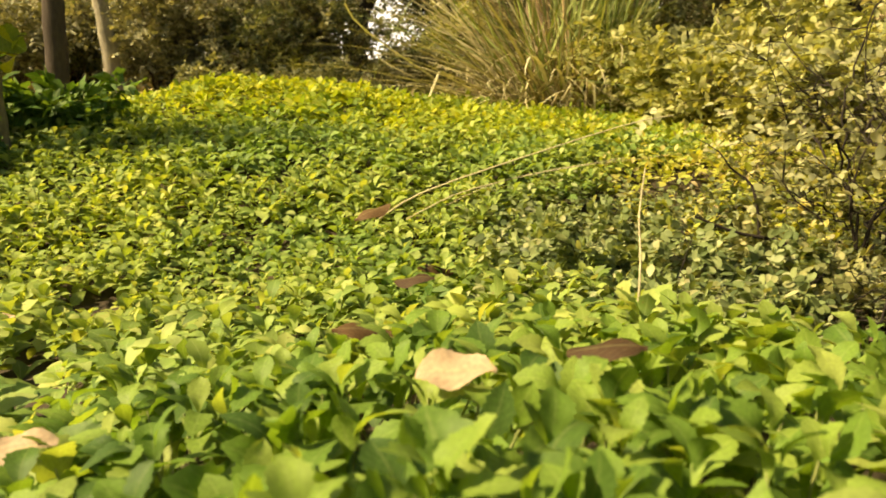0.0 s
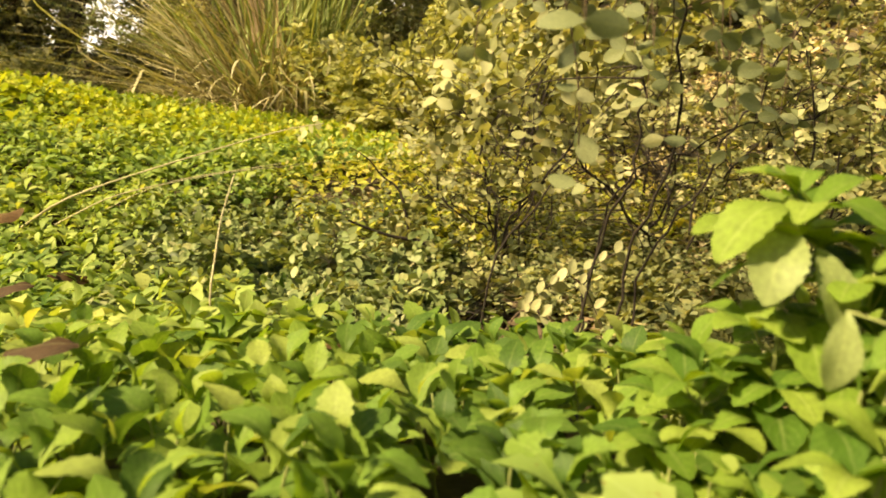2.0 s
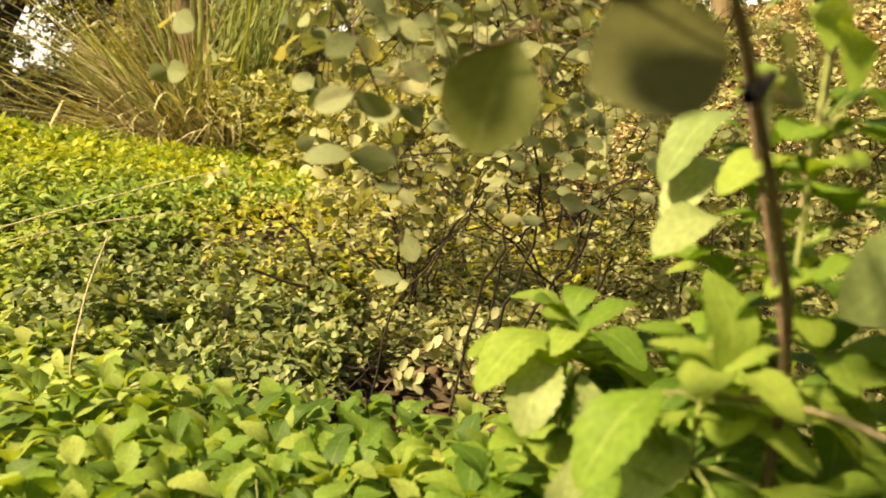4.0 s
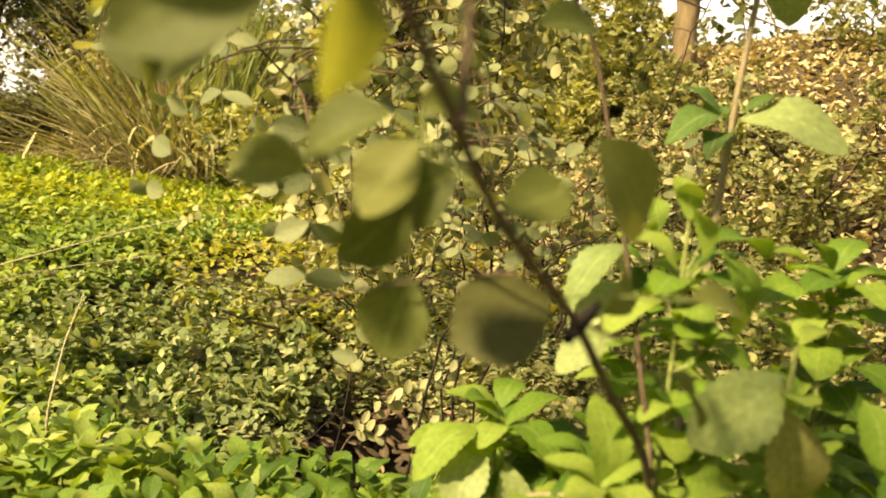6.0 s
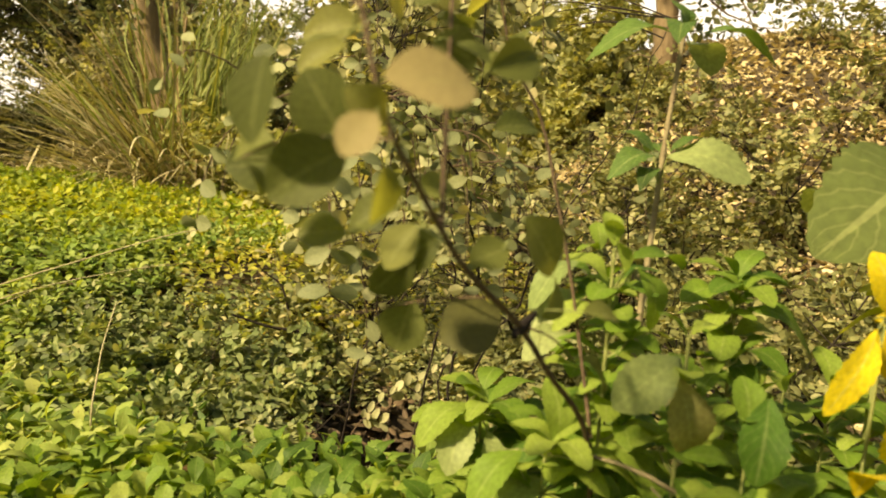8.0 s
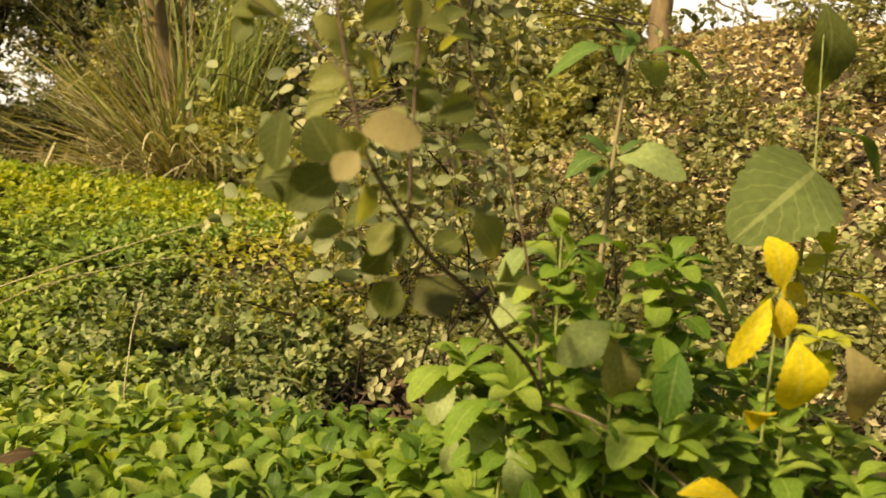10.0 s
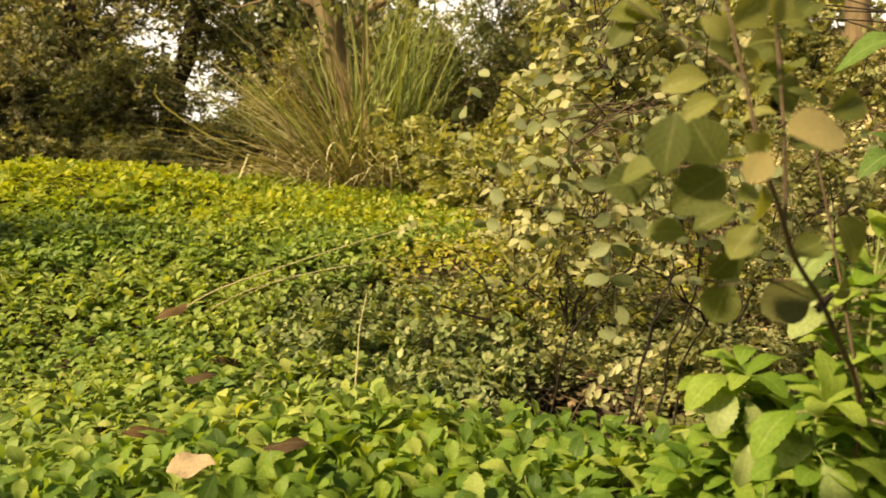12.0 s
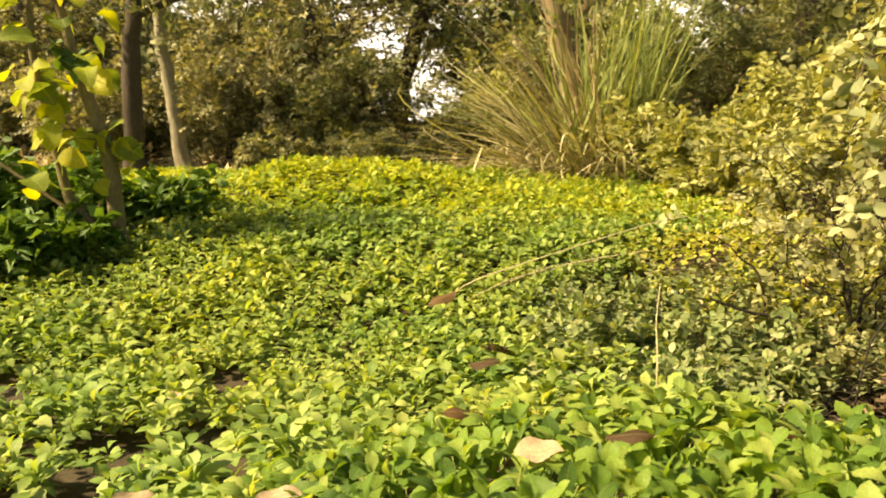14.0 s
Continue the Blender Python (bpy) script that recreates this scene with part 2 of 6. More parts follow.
M_darkbark = solid_material("dark_bark", [(0.25, (0.022, 0.017, 0.013)), (0.5, (0.06, 0.046, 0.035)), (0.75, (0.11, 0.085, 0.06))], scale=5, stretch=(1, 1, 0.3), fine=28, distance=0.04)
M_tanbark = solid_material("tan_bark", [(0.25, (0.11, 0.08, 0.05)), (0.5, (0.23, 0.17, 0.10)), (0.75, (0.35, 0.27, 0.17))], scale=4, stretch=(1, 1, 0.3), fine=30, distance=0.04)
M_mossbark = solid_material("mossy_brown_bark", [(0.25, (0.07, 0.055, 0.03)), (0.5, (0.17, 0.14, 0.07)), (0.75, (0.29, 0.25, 0.13))], scale=9, stretch=(1, 1, 0.4), fine=60, distance=0.02)
M_broad = leaf_material("wrinkled_broad_leaf", [(0.0, (0.15, 0.20, 0.065)), (1.0, (0.22, 0.275, 0.10))], single=True, veins=0.30, through_light=0.38, spots=0.0, relief=1.0)
M_brick = solid_material("old_brick", [(0.25, (0.09, 0.05, 0.035)), (0.5, (0.17, 0.09, 0.06)), (0.75, (0.24, 0.14, 0.09))], scale=6, fine=50, by_piece=0.3)


# ---------------------------------------------------------------- mesh tools
rng = np.random.default_rng(7)


def unit(v):
    return v / np.maximum(np.linalg.norm(v, axis=-1, keepdims=True), 1e-9)


def frames(way, up):
    """Turns, one a row: y along way, z near up."""
    y = unit(np.asarray(way, float))
    x = unit(np.cross(y, np.asarray(up, float)))
    return np.stack([x, y, np.cross(x, y)], -1)


class Heap:
    """Quads gathered with numpy into one mesh, with a uv for each corner."""

    def __init__(self):
        self.verts, self.quads, self.uvs, self.count = [], [], [], 0

    def add(self, verts, quads, uvs):
        self.verts.append(np.asarray(verts, float))
        self.quads.append(np.asarray(quads, int) + self.count)
        self.uvs.append(np.asarray(uvs, float))
        self.count += len(verts)

    def scatter(self, template, turns, places, sizes):
        v, q, uv = template
        k = len(places)
        if not k:
            return
        sizes = np.asarray(sizes, float)
        sizes = sizes[:, None] * np.ones(3) if sizes.ndim == 1 else sizes
        w = np.einsum("kij,knj->kni", turns, v[None] * sizes[:, None]) + np.asarray(places)[:, None]
        faces = q[None] + (np.arange(k) * len(v))[:, None, None]
        self.add(w.reshape(-1, 3), faces.reshape(-1, 4), np.tile(uv, (k, 1)))

    def tube(self, points, radii, sides=6, rough=0.0):
        p = np.asarray(points, float)
        r = np.asarray(radii, float) * np.ones(len(p))
        way = unit(np.gradient(p, axis=0))
        ref = np.where(np.abs(way[:, 2:]) > 0.9, [[1.0, 0, 0]], [[0, 0, 1.0]])
        a = unit(np.cross(way, ref))
        for i in range(1, len(a)):
            a[i] = unit(a[i - 1] - way[i] * (a[i - 1] @ way[i]))
        b = np.cross(way, a)
        ang = np.linspace(0, 2 * math.pi, sides, endpoint=False)
        ring = np.cos(ang)[None, :, None] * a[:, None] + np.sin(ang)[None, :, None] * b[:, None]
        wob = 1 + rough * rng.normal(size=(len(p), sides, 1)) if rough else 1.0
        v = (p[:, None] + ring * r[:, None, None] * wob).reshape(-1, 3)
        i, j = np.meshgrid(np.arange(len(p) - 1), np.arange(sides), indexing="ij")
        k = (j + 1) % sides
        q = np.stack([i * sides + j, i * sides + k, (i + 1) * sides + k, (i + 1) * sides + j], -1).reshape(-1, 4)
        uv = np.stack([np.tile(ang / 6.3, len(p)), np.repeat(np.linspace(0, 1, len(p)), sides)], -1)
        self.add(v, q, uv)

    def mesh(self, name, material, smooth=True):
        me = bpy.data.meshes.new(name)
        v, q, uv = np.concatenate(self.verts), np.concatenate(self.quads), np.concatenate(self.uvs)
        me.vertices.add(len(v))
        me.vertices.foreach_set("co", v.ravel().astype(np.float32))
        me.loops.add(4 * len(q))
        me.loops.foreach_set("vertex_index", q.ravel().astype(np.int32))
        me.polygons.add(len(q))
        me.polygons.foreach_set("loop_start", np.arange(0, 4 * len(q), 4, dtype=np.int32))
        me.update(calc_edges=True)
        me.polygons.foreach_set("use_smooth", np.full(len(q), smooth))
        layer = me.uv_layers.new(name="UVMap")
        layer.data.foreach_set("uv", uv[q.ravel()].ravel().astype(np.float32))
        me.materials.append(material)
        return me


def part(name, data, parent, label=""):
    """One mesh object under a thing or under a part."""
    ob = new(name, data)
    ob.parent = parent
    return tagged(ob, label)


def thing(name, label, category, place=(0, 0, 0), group=""):
    ob = new(name)
    ob.empty_display_size = 0.05
    ob.location = place
    return tagged(ob, label, category, group)


def leaf_shape(stations, wide, profile, teeth=0.0, fold=0.25, droop=0.25, cols=3, twist=0.0, wave=0.0, seed=0, arch=0.0, toothed_from=0.12):
    """A leaf of length 1 along y, face up: profile gives the half width along it, teeth nick its edge."""
    g = np.random.default_rng(seed)
    s = np.linspace(0, 1, stations + 1)
    half = np.maximum(profile(s) * wide / 2, 0.012)
    if teeth:
        half = half * (1 + teeth * np.where(np.arange(len(s)) % 2, 1, -1) * (s > toothed_from) * (s < 0.97))
    c = np.linspace(-1, 1, cols)
    x = half[:, None] * c[None]
    z = fold * np.abs(x) + (arch * np.sin(math.pi * s) - droop * s ** 2)[:, None] + wave * np.sin(s * 9 + g.uniform(0, 6))[:, None] * np.abs(c)[None]
    x, z = x * 1.0, z + twist * s[:, None] * x
    y = np.repeat((s - 0.12 * droop * s ** 2)[:, None], cols, 1)
    v = np.stack([x, y, z], -1).reshape(-1, 3)
    i, j = np.meshgrid(np.arange(stations), np.arange(cols - 1), indexing="ij")
    a = i * cols + j
    q = np.stack([a, a + 1, a + cols + 1, a + cols], -1).reshape(-1, 4)
    uv = np.stack([np.tile((c + 1) / 2, stations + 1), np.repeat(s, cols)], -1)
    return v, q, uv


def ovate(s):
    return np.clip(np.where(s < 0.10, 0.10 + s * 0.6, np.sin(math.pi * np.clip((s - 0.06) / 0.94, 0, 1) ** 0.80) ** 0.9), 0, 1)


def elliptic(s):
    return np.clip(0.06 + 0.95 * np.sin(math.pi * np.clip(s, 0, 1) ** 1.1) ** 0.75, 0, 1)


def spoon(s):
    return np.clip(0.07 + 0.95 * np.sin(math.pi * np.clip(s, 0, 1) ** 1.18) ** 0.92, 0, 1)


def obovate(s):
    return np.clip(0.07 + 0.95 * np.sin(math.pi * np.clip(s, 0, 1) ** 1.35) ** 0.68 - 0.05 * s, 0, 1)


def cordate(s):
    return np.clip(np.sin(math.pi * np.clip(s * 0.94 + 0.06, 0, 1) ** 0.86) ** 0.62, 0.02, 1)


def near_blade(s):
    return np.clip(0.09 + 0.95 * np.sin(math.pi * np.clip(s, 0, 1) ** 1.48) ** 0.86, 0, 1)


def oval(s):
    return np.clip(np.where(s < 0.08, 0.12 + s, np.sin(math.pi * np.clip((s - 0.05) / 0.97, 0, 1)) ** 0.55), 0, 1)


def blades(base, azimuth, rise, length, bend, width, steps=9):
    """Grass blades as arching strips, all at once. rise: degrees above level at the root; bend: degrees by which they fall over."""
    k = len(base)
    s = np.linspace(0, 1, steps)
    el = np.radians(rise[:, None] - bend[:, None] * s[None] ** 1.4)
    broken = (rng.random(k) < 0.22)[:, None] & (s[None] > rng.uniform(0.35, 0.8, k)[:, None])
    el = el - broken * np.radians(rng.uniform(25, 95, k))[:, None]
    step = (length / (steps - 1))[:, None]
    out = np.concatenate([np.zeros((k, 1)), np.cumsum(np.cos(el[:, :-1]) * step, 1)], 1)
    up = np.concatenate([np.zeros((k, 1)), np.cumsum(np.sin(el[:, :-1]) * step, 1)], 1)
    around = azimuth[:, None] + rng.normal(size=(k, 1)) * 0.45 * s[None] ** 1.5
    way = np.stack([np.cos(around), np.sin(around), np.zeros_like(around)], -1)
    mid = base[:, None] + out[..., None] * way + up[..., None] * np.array([0, 0, 1.0])
    turn = rng.uniform(-0.9, 0.9, k)
    side = np.stack([-np.sin(azimuth + turn), np.cos(azimuth + turn), 0.3 * turn], -1)
    taper = (width[:, None] * np.clip(1.15 - s[None] ** 2.2, 0.05, 1))[..., None] / 2
    v = np.stack([mid - side[:, None] * taper, mid + side[:, None] * taper], 2).reshape(k, -1, 3)
    a = 2 * np.arange(steps - 1)
    q = np.stack([a, a + 1, a + 3, a + 2], -1)
    faces = q[None] + (np.arange(k) * 2 * steps)[:, None, None]
    uv = np.stack([np.tile([0.3, 0.7], steps), np.repeat(s, 2)], -1)
    h = Heap()
    h.add(v.reshape(-1, 3), faces.reshape(-1, 4), np.tile(uv, (k, 1)))
    return h


def smooth_step(a, b, v):
    t = np.clip((v - a) / (b - a), 0, 1)
    return t * t * (3 - 2 * t)


def wander(start, way, length, steps, wobble, lift=0.0, seed=None):
    """A crooked line of points, for stems and twigs."""
    g = rng if seed is None else np.random.default_rng(seed)
    p, d, out = np.array(start, float), unit(np.array(way, float)), []
    for _ in range(steps + 1):
        out.append(p.copy())
        p = p + d * length / steps
        d = unit(d + g.normal(size=3) * wobble + np.array([0, 0, lift]))
    return np.array(out)


def rounded(points, steps=40):
    """The same line with its corners rounded."""
    p = np.array(points, float)
    t = np.linspace(0, 1, steps)
    s = np.linspace(0, 1, len(p))
    out = np.stack([np.interp(t, s, p[:, c]) for c in range(3)], -1)
    for _ in range(4):
        out[1:-1] = (out[:-2] + 2 * out[1:-1] + out[2:]) / 4
    return out


# ---------------------------------------------------------------- the ground
def hollow(x, y):
    """Below one inside the dark hollow under the shrub."""
    return ((x - 1.42) / 0.30) ** 2 + ((y - 1.74 - 0.3 * (x - 1.42)) / 0.47) ** 2


def canopy(x, y):
    """Height of the top of the plant carpet."""
    x, y = np.asarray(x, float), np.asarray(y, float)
    ledge = np.maximum(0.215 - 0.15 * (np.maximum(y, 0.40) - 0.7) + 0.25 * np.minimum(0, x), -0.07)
    brink = 1.5 - 0.75 * np.clip(x - 0.45, 0, 1.0)
    low = -0.09 + 0.31 * smooth_step(2.4, 4.4, y) + 0.10 * smooth_step(4.4, 8, y)
    k = smooth_step(brink - 0.1, brink + 0.7, y)
    z = ledge * (1 - k) + low * k
    wide = np.where(x < -1.6, 0.95, 1.7)
    z = z + 0.29 * np.exp(-(((x + 1.6) / wide) ** 2) - ((y - 6.0) / 1.5) ** 2)
    z = z - 0.42 * np.exp(-hollow(x, y) ** 2)
    z = z + 0.75 * smooth_step(9, 17, y)
    z = z + 1.9 * smooth_step(1.9, 5.2, x - 0.15 * y)
    return z


def depth_of_plants(x, y):
    """How far the soil lies under the plants' tops."""
    return 0.14 - 0.03 * smooth_step(2, 6, np.asarray(y, float))


def soil(x, y):
    return canopy(x, y) - depth_of_plants(x, y)


def ground_height(x, y):
    return float(soil(x, y))


def build_ground():
    fine = np.concatenate([np.linspace(-400, -14, 14), np.linspace(-12, 14, 180), np.linspace(16, 400, 14)])
    xs, ys = np.meshgrid(fine, fine + 3, indexing="ij")
    zs = soil(xs, ys)
    bumps = np.array([noise.fractal((a * 1.7, b * 1.7, 0), 0.8, 2.0, 4) for a, b in zip(xs.ravel(), ys.ravel())]).reshape(xs.shape)
    zs = zs + 0.03 * bumps
    n = len(fine)
    i, j = np.meshgrid(np.arange(n - 1), np.arange(n - 1), indexing="ij")
    a = i * n + j
    h = Heap()
    h.add(np.stack([xs, ys, zs], -1).reshape(-1, 3), np.stack([a, a + n, a + n + 1, a + 1], -1).reshape(-1, 4), np.stack([xs, ys], -1).reshape(-1, 2))
    tagged(new("ground", h.mesh("ground", M_soil)), "dark brown soil under plants and dry leaves", "ground", kind="structure")


build_ground()


def build_haze():
    """The white haze of the horizon, far behind the wood."""
    m, t, out = nodes_of("horizon_haze")
    glow = node(t, "ShaderNodeEmission", Strength=0.75)
    glow.inputs["Color"].default_value = (1.0, 0.97, 0.93, 1)
    link(t, glow.outputs[0], out.inputs[0])
    a = np.linspace(radians(-25), radians(150), 40)
    ring = np.stack([300 * np.cos(a), 300 * np.sin(a)], -1)
    h = Heap()
    v = np.concatenate([np.concatenate([ring, np.full((40, 1), z)], 1) for z in (-30.0, 20.0, 68.0)])
    i, j = np.meshgrid(np.arange(2), np.arange(39), indexing="ij")
    k = i * 40 + j
    h.add(v, np.stack([k, k + 1, k + 41, k + 40], -1).reshape(-1, 4), np.zeros((120, 2)))
    tagged(new("backdrop", h.mesh("backdrop", m)), "pale hazy sky low over the horizon", "sky", kind="structure")


build_haze()


# ---------------------------------------------------------------- leaves shared by many plants
def leaf_mesh(name, material, shape):
    h = Heap()
    h.add(*shape)
    return h.mesh(name, material)


def put_leaf(parent, mesh, place, way, up, size, name="leaf", label=""):
    """A leaf as a part: root at place, tip along way, face towards up."""
    ob = part(name, mesh, parent, label)
    turn = Matrix(frames(np.array([way]), np.array([up]))[0].tolist()).to_4x4()
    wide, long = size if isinstance(size, tuple) else (size, size)
    ob.matrix_local = Matrix.Translation([float(c) for c in place]) @ turn @ Matrix.Diagonal((wide, long, long, 1))
    return ob


def tube_mesh(name, points, radii, material, sides=6, rough=0.0):
    h = Heap()
    h.tube(points, radii, sides, rough)
    return h.mesh(name, material)


NEAR = [leaf_shape(15, w, near_blade, teeth=0.10, fold=f, droop=d, twist=t, wave=0.03, seed=s, arch=0.13, toothed_from=0.40, cols=5) for s, (w, f, d, t) in enumerate([(0.60, 0.24, 0.28, 0.2), (0.52, 0.16, 0.42, -0.25), (0.64, 0.32, 0.14, 0.0), (0.50, 0.22, 0.60, 0.3), (0.56, 0.20, 0.05, -0.1)])]
MIDDLE = [leaf_shape(9, w, near_blade, teeth=0.12, fold=0.6 * f, droop=d, twist=t, seed=s, arch=0.10, toothed_from=0.4) for s, (w, f, d, t) in enumerate([(0.56, 0.30, 0.22, 0.1), (0.48, 0.18, 0.42, -0.15), (0.60, 0.42, 0.12, 0.0)])]
FAR = [leaf_shape(4, 0.64, spoon, fold=0.3, droop=0.3), leaf_shape(4, 0.60, spoon, fold=0.15, droop=0.1)]


def rosette(seed, tall, pairs=4, leaf=0.075, steep=55):
    """Leaf places of one small upright herb: opposite pairs, the upper ones smaller and steeper."""
    g = np.random.default_rng(seed)
    places, ways, ups, sizes = [], [], [], []
    turn = g.uniform(0, 6.28)
    for i in range(pairs):
        f = (i + 1) / pairs
        z = tall * (0.45 + 0.55 * f)
        turn += math.pi / 2 + g.normal() * 0.25
        for side in (0, math.pi):
            a = turn + side + g.normal() * 0.2
            el = radians(4 + steep * f ** 1.6 + g.normal() * 24)
            way = np.array([math.cos(a) * math.cos(el), math.sin(a) * math.cos(el), math.sin(el)])
            up = np.array([-math.cos(a) * math.sin(el), -math.sin(a) * math.sin(el), math.cos(el)]) + g.normal(size=3) * 0.22
            places.append((0.006 * math.cos(a), 0.006 * math.sin(a), z))
            ways.append(way)
            ups.append(up)
            sizes.append(leaf * (1.12 - 0.50 * f) * g.uniform(0.7, 1.25))
    return np.array(places), frames(np.array(ways), np.array(ups)), np.array(sizes)


def carpet_points(x0, x1, y0, y1, gap, keep):
    xs, ys = np.meshgrid(np.arange(x0, x1, gap), np.arange(y0, y1, gap), indexing="ij")
    p = np.stack([xs.ravel(), ys.ravel()], -1)
    p = p + rng.uniform(-0.48, 0.48, p.shape) * gap
    return p[keep(p[:, 0], p[:, 1])]


def brink(x):
    return 1.5 - 0.75 * np.clip(x - 0.45, 0, 1.0)


def mat_edge(x, y):
    """Where the herbs give way to the mat of low oval leaves."""
    return 0.50 - 0.05 * (y - 2) + 1.35 * smooth_step(3.2, 4.8, y) + 0.14 * np.sin(y * 5 + x * 3)


def carpet_grows(x, y):
    """Where the low green herbs cover the soil."""
    shelf = y < brink(x) + 0.12 - 0.14 * smooth_step(0.7, 1.0, x)
    slope = (x < mat_edge(x, y)) & (y < 8.4 + 0.6 * np.sin(x * 1.3))
    holes = np.array([noise.fractal((a * 2.2, b * 2.2, 3.1), 0.8, 2.0, 3) for a, b in zip(x, y)])
    bare = (holes > 0.78) | ((holes > 0.16) & (x < -0.55 - 0.35 * (y - 0.9)) & (y < 2.6) & (y > 0.4))
    weeds = (x > 0.80) & (y < 0.55) & (holes > -0.25)
    pit = hollow(x, y) < 1.05
    return (shelf | slope) & ~bare & ~weeds & ~pit


NEAR_ZONE = (-0.60, 0.98, 0.28, 1.22)


def in_near_zone(x, y):
    return (x > NEAR_ZONE[0]) & (x < NEAR_ZONE[1]) & (y > NEAR_ZONE[2]) & (y < NEAR_ZONE[3])


def build_near_herbs():
    meshes = [leaf_mesh("leaf", M_carpet_near, s) for s in NEAR]
    kinds = []
    for k in range(9):
        tall = 0.135 + 0.012 * (k % 3)
        herb = thing("green_herb", "small bright green herb with toothed leaves in the carpet", "plant", group="green herbs of the carpet")
        part("stem", tube_mesh("stem", wander((0, 0, -0.02), (0, 0, 1), tall + 0.02, 5, 0.08, seed=k), np.linspace(0.0028, 0.0016, 6), M_greenstem, 5), herb)
        places, turns, sizes = rosette(k, tall, pairs=4, leaf=0.090, steep=66)
        for i, (p, t, s) in enumerate(zip(places, turns, sizes)):
            put_leaf(herb, meshes[(2 * i + k) % 5], p, t[:, 1], t[:, 2], float(s))
        kinds.append(herb)
    pts = carpet_points(*NEAR_ZONE, 0.083, carpet_grows)
    used = set()
    for x, y in pts:
        k = int(rng.integers(len(kinds)))
        m = pose(x, y, ground_height(x, y), float(rng.normal() * 11), float(rng.normal() * 11), float(rng.uniform(0, 360)))
        if k not in used:
            used.add(k)
            kinds[k].matrix_basis = m
        else:
            copy_thing(kinds[k], m @ Matrix.Scale(float(rng.uniform(0.74, 1.22)), 4)).scale = (1, 1, 1)


def build_carpet():
    def lay(name, pts, shapes, material, variants, pairs, leaf, label, steep=26):
        heap = Heap()
        which = rng.integers(variants, size=len(pts))
        for k in range(variants):
            p = pts[which == k]
            if not len(p):
                continue
            n = len(p)
            size = rng.uniform(0.72, 1.22, n) * (1 + 0.35 * np.array([noise.noise((u * 1.9, v * 1.9, 9.0)) for u, v in p]))
            yaw, lean, dirn = rng.uniform(0, 6.28, n), np.abs(rng.normal(size=n)) * 0.16, rng.uniform(0, 6.28, n)
            cz, sz = np.cos(yaw), np.sin(yaw)
            zero, one = np.zeros(n), np.ones(n)
            rz = np.stack([np.stack([cz, -sz, zero], -1), np.stack([sz, cz, zero], -1), np.stack([zero, zero, one], -1)], 1)
            up = np.stack([np.cos(dirn) * np.sin(lean), np.sin(dirn) * np.sin(lean), np.cos(lean)], -1)
            tilt = frames(np.cross(up, np.tile([1.0, 0, 0], (n, 1))), up)
            turn = tilt @ rz
            base = np.stack([p[:, 0], p[:, 1], soil(p[:, 0], p[:, 1])], -1)
            places, turns, sizes = rosette(100 + k, 0.125, pairs=pairs, leaf=leaf, steep=steep)
            for i in range(len(places)):
                spot = base + np.einsum("nij,j->ni", turn, places[i]) * size[:, None]
                heap.scatter(shapes[(i + k) % len(shapes)], turn @ turns[i], spot, sizes[i] * size)
        tagged(new(name, heap.mesh(name, material)), label, "ground cover", kind="stuff")

    fan = lambda x, y: (x > -0.75 * np.maximum(y + 0.6, 0.6) - 2.2 + 0.5 * np.sin(3 * y)) & (x < 0.95 * np.maximum(y + 0.6, 0.0) + 1.6)  # noqa: E731

    def ragged(x, y):
        rough = np.array([noise.fractal((a * 1.3, b * 1.3, 2.4), 0.8, 2.0, 4) for a, b in zip(x, y)])
        return (y > -2.6 + 0.25 * np.abs(x) + 0.7 * rough) & (x < 1.7 + 0.5 * rough) & (x > -3.5 + 0.8 * rough)

    close = carpet_points(-4.2, 2.2, -3.2, 2.3, 0.072, lambda x, y: carpet_grows(x, y) & ragged(x, y) & ~in_near_zone(x, y) & fan(x, y) & ~((x > 0.2) & (x < 0.75) & (y > -0.5) & (y < 0.1)))
    lay("herb_carpet_close", close, MIDDLE, M_carpet, 8, 5, 0.080, "dense carpet of bright green toothed herbs", 44)
    slope = carpet_points(-5.2, 3.3, 2.3, 4.6, 0.066, lambda x, y: carpet_grows(x, y) & fan(x, y))
    lay("herb_carpet_slope", slope, MIDDLE, M_carpet, 6, 5, 0.072, "green and yellow herb carpet on the slope", 40)
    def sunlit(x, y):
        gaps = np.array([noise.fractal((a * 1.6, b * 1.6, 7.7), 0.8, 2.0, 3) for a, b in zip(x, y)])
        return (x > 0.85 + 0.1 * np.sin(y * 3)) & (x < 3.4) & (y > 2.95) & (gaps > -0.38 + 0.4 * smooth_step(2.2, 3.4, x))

    def matted(x, y):
        gaps = np.array([noise.fractal((a * 2.6, b * 2.6, 5.2), 0.8, 2.0, 3) for a, b in zip(x, y)])
        pit = (hollow(x, y) < 1.6) & (x < 1.50 + 0.25 * (y - 1.7))
        return (x > mat_edge(x, y) - 0.30) & (y > 1.60 - 0.5 * smooth_step(1.5, 1.9, x)) & (y < 3.75 + 0.2 * np.sin(x * 4)) & (gaps > -0.55 + 0.35 * smooth_step(1.9, 3.0, x)) & ~pit

    mat = carpet_points(0.0, 3.3, 1.1, 4.0, 0.053, matted)
    green = mat[:, 0] + 0.45 * rng.normal(size=len(mat)) < 0.95
    lay("low_leaf_mat", mat[~green], OVAL, M_mat, 8, 5, 0.045, "mat of low grey-olive oval leaves under the shrubs")
    lay("low_green_leaf_mat", mat[green], OVAL, M_lowoval, 8, 5, 0.052, "mat of low grey-green oval leaves beside the herbs", 34)
